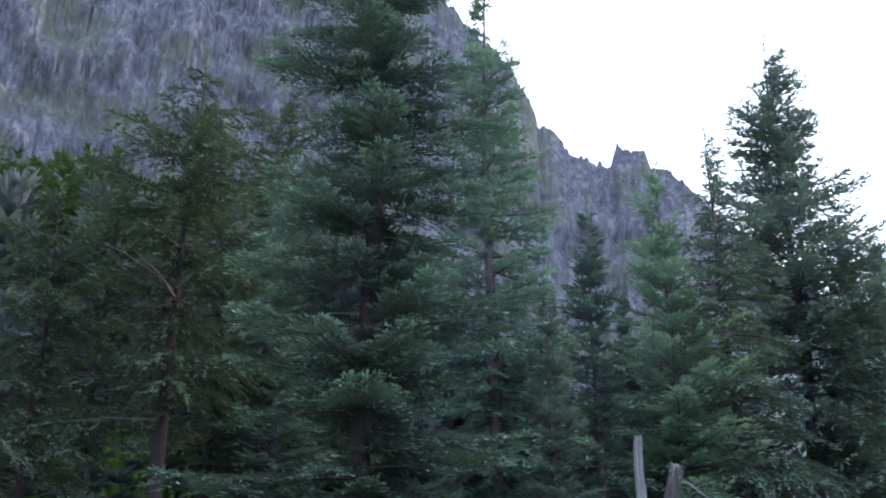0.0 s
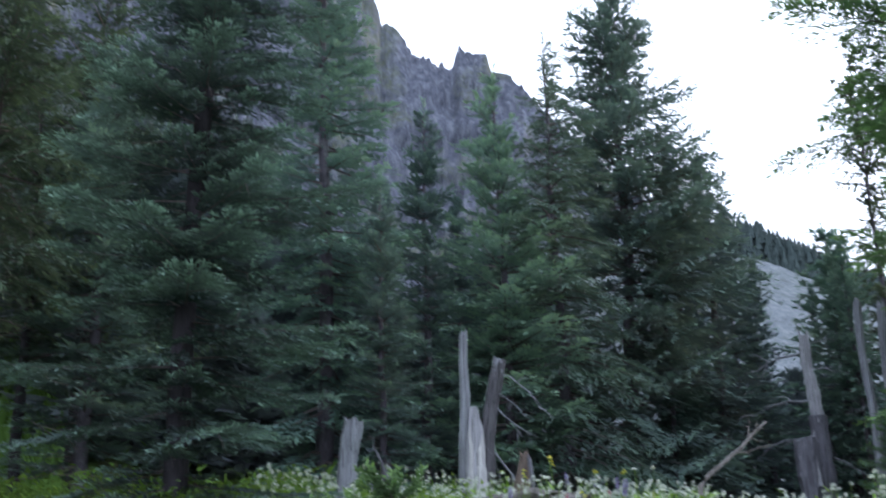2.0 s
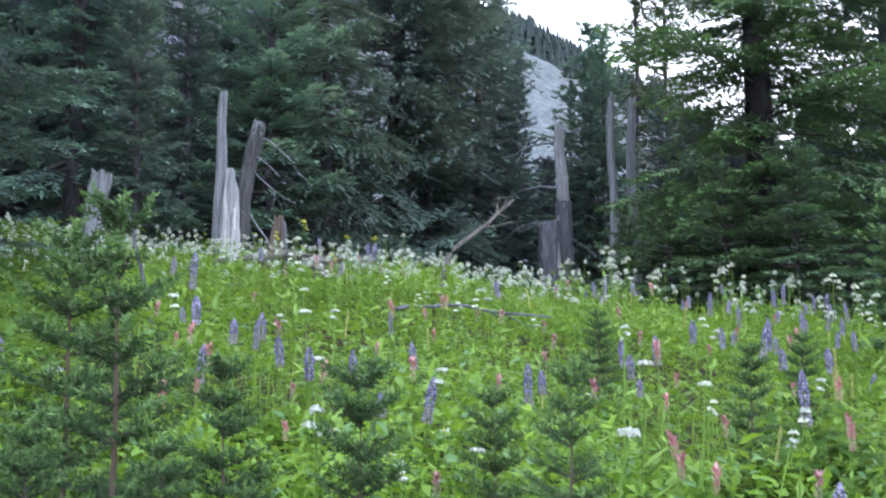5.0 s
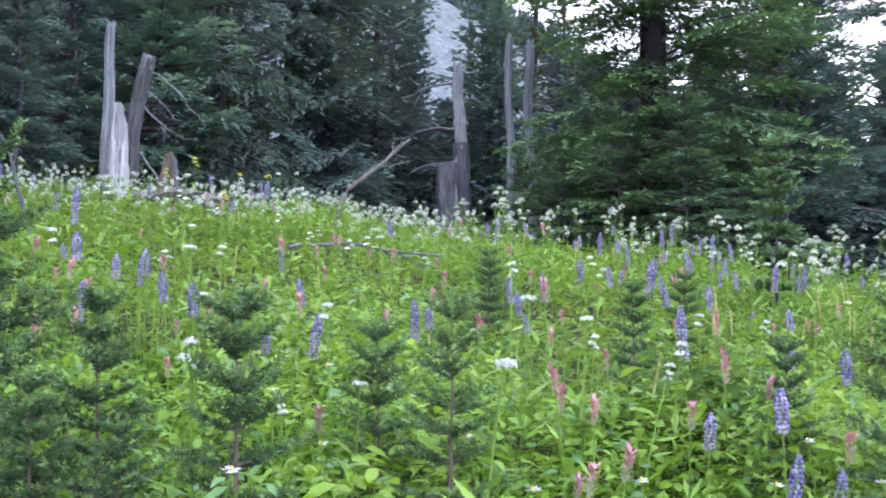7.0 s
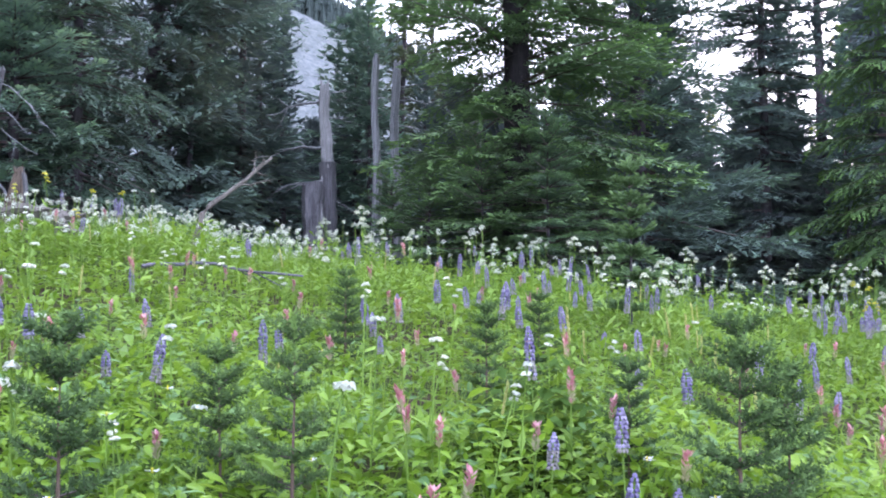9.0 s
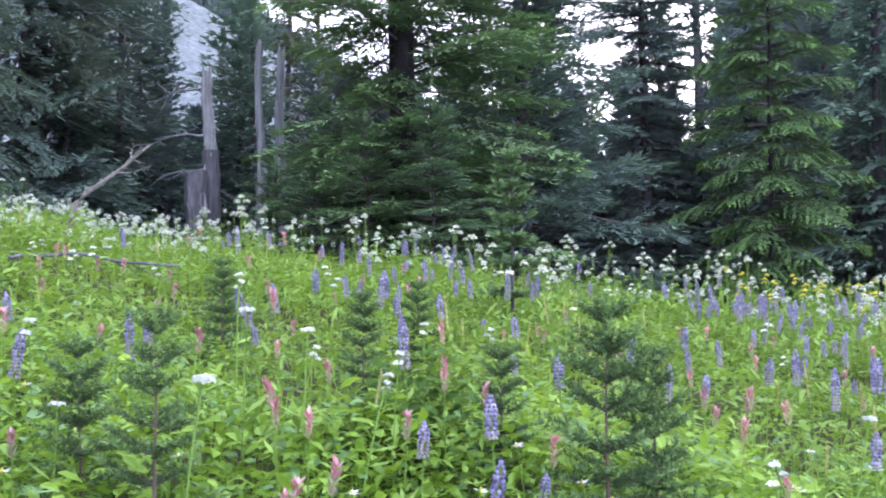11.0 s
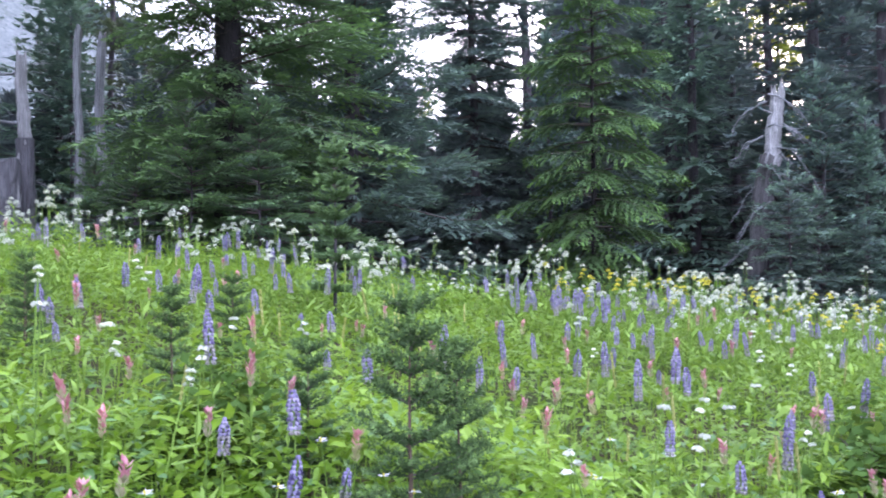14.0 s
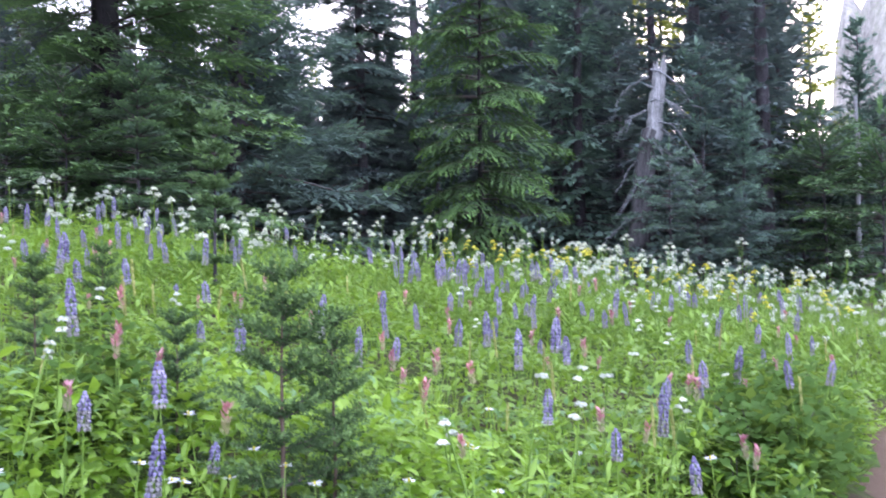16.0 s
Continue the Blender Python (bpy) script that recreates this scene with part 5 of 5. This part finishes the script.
def lupine(seed, h, spike, dry):
    global rng
    rng = np.random.default_rng(seed)
    st, path, blade = stem_soup(h, 0.0028, 0.03, 5, 0.06)
    ob = tagged(new("lupine"), "blue-violet lupine spike in the meadow", "lupine", "meadow lupines")
    part("stalk", st, STALK, ob)
    tagged(part("stem_leaves", blade, STALK, ob), kind="stuff")
    s = Soup()
    for z in np.arange(h - spike, h + 0.004, 0.0115):
        f = (z - (h - spike)) / spike
        r = 0.0092 * min(1.0, 3.0 * max(1 - f, 0)) ** 0.6 * rng.uniform(0.75, 1.15) + 0.003
        n = 7 if f < 0.8 else 5
        o = np.array([np.interp(z, path[:, 2], path[:, 0]), np.interp(z, path[:, 2], path[:, 1]), z])
        for k in range(n):
            a_ = 2 * np.pi * (k + rng.uniform(-0.3, 0.3)) / n + z * 90
            u = np.array([np.cos(a_), np.sin(a_), 0.25])
            w = np.array([-np.sin(a_), np.cos(a_), 0]) * 0.0046
            old = 1.0 if f < dry and rng.random() < 0.75 else 0.0
            q = o + u * 0.3 * r
            v = [q, q + u * r + w + [0, 0, 0.004], q + u * r - w + [0, 0, 0.004], q + u * (r + 0.002) + [0, 0, -0.005], q + u * r * 0.6 + [0, 0, 0.009]]
            s.add(v, [[0, 3, 1], [0, 2, 3], [1, 3, 2], [0, 1, 4], [1, 2, 4], [2, 0, 4]], old)
    part("flower_spike", s, LUPINE, ob)
    lf = Soup()
    for k in range(4):
        a0, z = rng.uniform(0, 2 * np.pi), rng.uniform(0.3, 0.6) * h
        c = np.array([np.cos(a0) * 0.07, np.sin(a0) * 0.07, z])
        for m in range(7):
            b = a0 + 2 * np.pi * m / 7
            d = np.array([np.cos(b), np.sin(b), rng.uniform(-0.1, 0.35)]) * rng.uniform(0.035, 0.05)
            petal(lf, c, d, np.array([-np.sin(b), np.cos(b), 0]) * 0.006, 0.1, 0.2)
    tagged(part("palmate_leaf", lf, BROAD, ob), kind="stuff")
    return ob


def paintbrush(seed, h, name="paintbrush", label="pink paintbrush flower with ragged bracts", mat=None, group="meadow paintbrushes", spike=0.062, wide=0.024):
    global rng
    rng = np.random.default_rng(seed)
    st, path, blade = stem_soup(h, 0.0024, 0.02, 9, 0.055)
    ob = tagged(new(name), label, "wildflower", group)
    part("stalk", st, STALK, ob)
    tagged(part("stem_leaves", blade, STALK, ob), kind="stuff")
    s = Soup()
    for z in np.arange(h - spike, h, 0.0045):
        f = (z - (h - spike)) / spike
        for k in range(3):
            a_ = rng.uniform(0, 2 * np.pi)
            o = np.array([path[-1, 0] * (z / h) ** 2, path[-1, 1] * (z / h) ** 2, z])
            d = np.array([np.cos(a_) * 0.48, np.sin(a_) * 0.48, 1.0]) * rng.uniform(0.012, 0.022)
            d[:2] *= wide / 0.014
            petal(s, o, d, np.array([-np.sin(a_), np.cos(a_), 0]) * 0.0044, 0.05, 1.0 if f < 0.5 and rng.random() < 0.8 else 0.0)
    tagged(part("flower_spike", s, mat or PINK, ob), kind="stuff")
    return ob


def umbel(seed, h, name, label, group, heads, spread, dome, size, florets, mat=None):
    """A stalk that ends in one or more heads of small white florets."""
    global rng
    rng = np.random.default_rng(seed)
    st, path, blade = stem_soup(h, 0.0034, 0.06, 7, 0.09)
    ob = tagged(new(name), label, "wildflower", group)
    for k in range(heads):
        a_ = rng.uniform(0, 2 * np.pi)
        out = np.array([np.cos(a_), np.sin(a_), 0]) * (spread * rng.uniform(0.5, 1.0) if k else 0.0)
        c = path[-1] + out - np.array([0, 0, rng.uniform(0.0, 0.05) if k else 0.0])
        if k:
            part("side_stalk", Soup().tube(np.array([path[-1] * [1, 1, 0.8], (path[-1] * [1, 1, 0.9] + c) / 2, c]), np.array([0.0018, 0.0015, 0.0012]), 3), STALK, ob)
        s = Soup()
        for m in range(florets):
            b, r = rng.uniform(0, 2 * np.pi), size * math.sqrt(rng.uniform(0, 1))
            o = c + np.array([np.cos(b) * r, np.sin(b) * r, dome * math.sqrt(max(0, 1 - (r / size) ** 2)) * rng.uniform(0.4, 1.0) + rng.uniform(-0.003, 0.003)])
            w = rng.uniform(0.0045, 0.0070)
            out = unit(np.array([np.cos(b) * r, np.sin(b) * r, dome + 0.008]) / size + rng.normal(size=3) * 0.35)
            e1 = unit(np.cross(out, rng.normal(size=3)))
            e2 = np.cross(out, e1)
            v = [o + (e1 * math.cos(q) + e2 * math.sin(q)) * w for q in (0, 1.57, 3.14, 4.71)] + [o - out * 0.005]
            s.add(v, [[0, 1, 2], [0, 2, 3], [0, 4, 1], [1, 4, 2], [2, 4, 3], [3, 4, 0]])
        part("flower_head", s, mat or WHITE, ob)
    part("stalk", st, STALK, ob)
    tagged(part("stem_leaves", blade, STALK, ob), kind="stuff")
    return ob


def daisy(seed, h, name, label, group, mat, rays, size):
    global rng
    rng = np.random.default_rng(seed)
    st, path, blade = stem_soup(h, 0.0022, 0.03, 5, 0.05)
    ob = tagged(new(name), label, "wildflower", group)
    part("stalk", st, STALK, ob)
    tagged(part("stem_leaves", blade, STALK, ob), kind="stuff")
    c = path[-1]
    for k in range(rays):
        a_ = 2 * np.pi * (k + rng.uniform(-0.25, 0.25)) / rays
        s = Soup()
        petal(s, c + np.array([np.cos(a_), np.sin(a_), 0]) * size * 0.2, np.array([np.cos(a_), np.sin(a_), rng.uniform(-0.2, 0.3)]) * size, np.array([-np.sin(a_), np.cos(a_), 0.1]) * size * 0.17, 0.1)
        part("petal", s, mat, ob)
    s = Soup().tube(np.array([c - [0, 0, 0.004], c + [0, 0, 0.002], c + [0, 0, 0.006]]), np.array([size * 0.12, size * 0.19, size * 0.10]), 8)
    part("disc", s, YELLOW, ob)
    return ob


def strew(kinds_, places, lo=0.85, hi=1.15, seed=0):
    """The first of each kind goes to a place of its own, copies to the rest."""
    g = np.random.default_rng(seed)
    for k, (x, y) in enumerate(places):
        ob = kinds_[k % len(kinds_)]
        if k >= len(kinds_):
            ob = copy_thing(ob, Matrix.Identity(4))
        sc = g.uniform(lo, hi)
        lean = Euler((g.normal(0, 0.06), g.normal(0, 0.06), g.uniform(0, 6.28)))
        ob.matrix_basis = Matrix.LocRotScale((x, y, float(height(x, y))), lean, (sc, sc, sc * g.uniform(0.92, 1.08)))


def spots(count, r0, r1, az0, az1, seed, cluster=0.0, apart=0.06):
    """Places in the meadow, loosely clustered, not on top of each other."""
    g = np.random.default_rng(seed)
    out = []
    for _ in range(count * 30):
        if len(out) >= count:
            break
        r, a_ = math.sqrt(g.uniform(r0 ** 2, r1 ** 2)), radians(g.uniform(az0, az1))
        x, y = r * math.sin(a_), r * math.cos(a_)
        if cluster and math.sin(2.3 * x + seed) * math.sin(2.9 * y + 1.7 * seed) < cluster - 0.6:
            continue
        if bool(in_meadow(np.array(x), np.array(y))) and all((x - p) ** 2 + (y - q) ** 2 > apart ** 2 for p, q in out):
            out.append((x, y))
    return out


LUPINES = [(1.69, 1.69), (1.85, 2.08), (1.95, 1.91), (3.51, 4.67), (2.84, 3.63), (2.37, 3.54), (3.08, 3.4), (3.16, 3.1), (2.15, 2.49), (3.94, 4.25), (2.46, 2.19), (1.93, 1.79), (3.14, 2.39), (4.84, 3.17), (4.92, 2.98), (4.59, 2.55),
           (4.52, 2.42), (3.97, 1.67), (4.71, 1.9), (2.77, 1.27), (3.17, 1.35), (2.83, 1.08), (2.88, 1.53), (5.35, 1.79), (5.33, 1.68), (5.23, 2.56), (6.08, 2.59), (6.29, 2.53)]
LUPINES_WEST = [(0.98, 4.14), (0.97, 3.99), (0.77, 4.07), (0.85, 3.85), (0.66, 3.61), (1.17, 3.47), (0.99, 3.36), (1.16, 3.13), (1.22, 3.07), (1.45, 3.54), (0.97, 3.58), (1.7, 3.11), (1.57, 3.01), (2.30, 3.64), (2.28, 6.79),
                (0.79, 4.58), (0.83, 4.70), (0.12, 3.74), (2.22, 3.50)]
strew([lupine(101, 0.53, 0.150, 0.35), lupine(102, 0.50, 0.10, 0.5), lupine(103, 0.54, 0.11, 0.05), lupine(104, 0.48, 0.08, 0.3)],
      LUPINES + LUPINES_WEST + spots(105, 4.0, 9.0, 30, 76, 3, 0.45, 0.07) + spots(14, 4.2, 8.6, 2, 32, 4, 0.5, 0.1) + spots(36, 6.6, 8.6, 53, 63, 33, 0.0, 0.08), 0.72, 1.0, 1)
PINKS = [(1.96, 2.58), (1.62, 2.29), (1.86, 2.16), (2.15, 2.35), (2.16, 2.22), (2.02, 1.86), (3.04, 2.16), (2.66, 1.79), (3.24, 2.1), (2.53, 1.53), (4.23, 2.81), (3.32, 2.01), (4.72, 2.38), (4.51, 2.25), (3.76, 1.48), (3.82, 1.56),
         (3.34, 2.21), (3.84, 1.63), (3.48, 2.54), (3.95, 3.82), (3.84, 3.67), (1.14, 3.72), (1.01, 3.43), (0.99, 3.64), (0.7, 3.95), (0.62, 3.2), (0.72, 3.6), (0.86, 3.14), (1.77, 4.76), (2.31, 4.34), (1.72, 2.91), (1.62, 2.20),
         (1.07, 2.48), (1.03, 3.98), (1.86, 4.53), (1.33, 3.36), (1.55, 3.24), (1.33, 1.90), (1.30, 1.84), (1.40, 1.86)]
strew([paintbrush(111, 0.40), paintbrush(112, 0.42), paintbrush(113, 0.38)], PINKS + spots(70, 2.8, 7.5, 5, 76, 5, 0.4, 0.10), 0.82, 1.15, 2)
strew([paintbrush(121, 0.42, "lousewort", "pale yellow-green flower spike", CREAM, "pale spikes", 0.12, 0.009), paintbrush(122, 0.38, "lousewort", "pale yellow-green flower spike", CREAM, "pale spikes", 0.10, 0.009)],
      spots(58, 3.2, 7.8, 15, 76, 6, 0.3, 0.10), 0.85, 1.15, 3)
YARROWS = [(0.59, 3.79), (0.16, 2.92), (0.68, 2.1), (2.18, 4.8), (2.29, 4.81), (1.07, 4.02), (1.21, 3.93), (1.08, 3.75), (2.19, 5.9), (2.37, 4.48), (1.7, 2.65), (1.83, 2.61), (2.76, 3.83), (1.12, 1.84), (0.94, 2.26), (1.26, 2.9),
           (1.12, 2.46), (1.81, 2.29), (2.0, 2.38), (1.84, 2.55), (4.57, 2.78), (4.66, 3.06), (2.81, 1.56), (6.13, 2.47), (2.54, 1.3), (3.45, 1.66), (2.27, 1.29)]
strew([umbel(131, 0.50, "yarrow", "flat white yarrow flower head", "meadow yarrows", 2, 0.018, 0.004, 0.016, 28), umbel(132, 0.48, "yarrow", "flat white yarrow flower head", "meadow yarrows", 1, 0.02, 0.005, 0.020, 34),
       umbel(133, 0.46, "yarrow", "flat white yarrow flower head", "meadow yarrows", 3, 0.022, 0.004, 0.012, 18)], YARROWS + spots(46, 3.4, 8.0, 4, 76, 7, 0.0, 0.15), 0.85, 1.12, 4)
VALERIAN = [umbel(141 + k, h, "valerian", "tall white valerian flower on a bare stalk", "valerians on the crest", n, sp, 0.034, 0.026, 52) for k, (h, n, sp) in enumerate(((0.72, 1, 0.0), (0.66, 2, 0.035), (0.78, 3, 0.045), (0.58, 1, 0.0), (0.64, 2, 0.04)))]
strew(VALERIAN, [(3.42, 3.45), (4.3, 4.1), (7.45, 5.1), (8.25, 5.35)] + spots(56, 5.8, 8.8, 27, 48, 12, 0.0, 0.12) + spots(64, 6.2, 9.6, 46, 64, 13, 0.0, 0.12) + spots(56, 7.4, 9.8, 62, 79, 23, 0.0, 0.10), 0.64, 0.94, 5)
strew([copy_thing(ob, Matrix.Identity(4)) for ob in VALERIAN[:2]], spots(14, 7.4, 9.6, 1, 27, 10), 0.55, 0.75, 8)


def valerian_drift(places, seed):
    """The crowd of low white flower heads along the crest, too many to tell apart."""
    g = np.random.default_rng(seed)
    heads, stalks = Soup(), Soup()
    for x, y in places:
        z, h = float(height(x, y)), g.uniform(0.34, 0.60) * np.interp(math.degrees(math.atan2(x, y)), (24, 34), (0.72, 1.0))
        c = np.array([x + g.normal(0, 0.03), y + g.normal(0, 0.03), z + h])
        stalks.tube(np.array([[x, y, z - 0.02], (np.array([x, y, z]) + c) / 2 + g.normal(0, 0.008, 3), c]), np.array([0.0028, 0.0022, 0.0015]), 3, 0, False, 0.4)
        n = 28
        d = unit(g.normal(size=(n, 3)) + [0, 0, 0.5])
        o = c + d * g.uniform(0.012, 0.024, (n, 1))
        e1 = unit(np.cross(d, g.normal(size=(n, 3)))) * g.uniform(0.0038, 0.0062, (n, 1))
        e2 = np.cross(d, e1)
        v = np.stack([o + e1, o + e2, o - e1, o - e2], 1)
        heads.add(v.reshape(-1, 3), (np.array([[0, 1, 2], [0, 2, 3]])[None] + (np.arange(n) * 4)[:, None, None]).reshape(-1, 3))
    ob = tagged(part("valerian_drift", heads, WHITE), "crowd of small white valerian heads on the crest", "wildflowers", kind="stuff")
    tagged(part("stalk", stalks, STALK, ob), kind="stuff")


valerian_drift(spots(680, 7.2, 9.9, 0, 29, 11, 0.0, 0.04) + spots(340, 6.4, 9.9, 61, 79, 14, 0.0, 0.04) + spots(170, 7.6, 9.9, 29, 64, 18, 0.0, 0.05), 19)
strew([daisy(151, 0.30, "aster", "pale lilac meadow daisy with yellow eye", "meadow daisies", ASTER, 12, 0.015), daisy(152, 0.34, "aster", "pale lilac meadow daisy with yellow eye", "meadow daisies", ASTER, 13, 0.013)],
      [(1.73, 1.74), (1.77, 1.72), (1.62, 1.74), (1.66, 1.72), (2.02, 1.66), (2.1, 1.72), (1.60, 1.95), (2.2, 1.45), (1.42, 2.35), (0.62, 1.85), (0.55, 1.80), (0.80, 1.75), (1.95, 1.72), (2.42, 1.42), (2.5, 1.5), (1.2, 1.7)] + spots(16, 2.1, 3.8, 8, 74, 15), 0.85, 1.2, 6)
strew([umbel(161, 0.48, "groundsel", "yellow groundsel flower cluster on a leafy stalk", "yellow groundsels", 3, 0.030, 0.016, 0.017, 18, YELLOW), umbel(162, 0.52, "groundsel", "yellow groundsel flower cluster on a leafy stalk", "yellow groundsels", 2, 0.028, 0.016, 0.019, 20, YELLOW)],
      spots(66, 6.6, 9.2, 55, 75, 16, 0.0, 0.08) + spots(5, 7.0, 8.6, 14, 22, 17), 0.9, 1.15, 7)


def shrubs():
    """Low bushes of small leaves beside the trail."""
    g = np.random.default_rng(91)
    for x0, y0, r, h in ((4.20, 1.42, 0.32, 0.42), (4.62, 1.52, 0.32, 0.36), (5.05, 1.64, 0.34, 0.34), (3.80, 1.36, 0.24, 0.32), (5.55, 1.80, 0.36, 0.32), (2.35, 2.75, 0.26, 0.34)):
        n = 1700
        d = unit(g.normal(size=(n, 3)))
        d[:, 2] = np.abs(d[:, 2])
        p = d * g.uniform(0.5, 1.0, (n, 1)) * np.array([r, r, h]) * (1 + 0.25 * np.sin(5 * d[:, :1] + 3 * d[:, 1:2]))
        a_ = g.uniform(0, 2 * np.pi, n)
        L = g.uniform(0.03, 0.06, (n, 1))
        u = np.stack([np.cos(a_), np.sin(a_), g.normal(0.1, 0.4, n)], 1) * L
        w = np.stack([-np.sin(a_), np.cos(a_), g.normal(0, 0.3, n)], 1) * L * 0.36
        v = np.stack([p, p + u * 0.5 + w, p + u * 0.5 - w, p + u], 1)
        s = Soup().add(v.reshape(-1, 3), (np.array([[0, 2, 1], [1, 2, 3]])[None] + (np.arange(n) * 4)[:, None, None]).reshape(-1, 3), 0.2)
        ob = tagged(new("low_shrub"), "low dark green leafy shrub beside the trail", "shrub", "low shrubs")
        ob.location = (x0, y0, float(height(x0, y0)) - 0.02)
        tagged(part("leaves", s, SHRUB, ob), kind="stuff")
        st = Soup()
        for k in range(7):
            b = g.uniform(0, 2 * np.pi)
            st.tube(np.array([[0, 0, -0.03], [np.cos(b) * r * 0.3, np.sin(b) * r * 0.3, h * 0.5], [np.cos(b) * r * 0.5, np.sin(b) * r * 0.5, h * 0.75]]), np.array([0.004, 0.003, 0.0015]), 4)
        tagged(part("branchwork", st, TWIG, ob), kind="stuff")


shrubs()
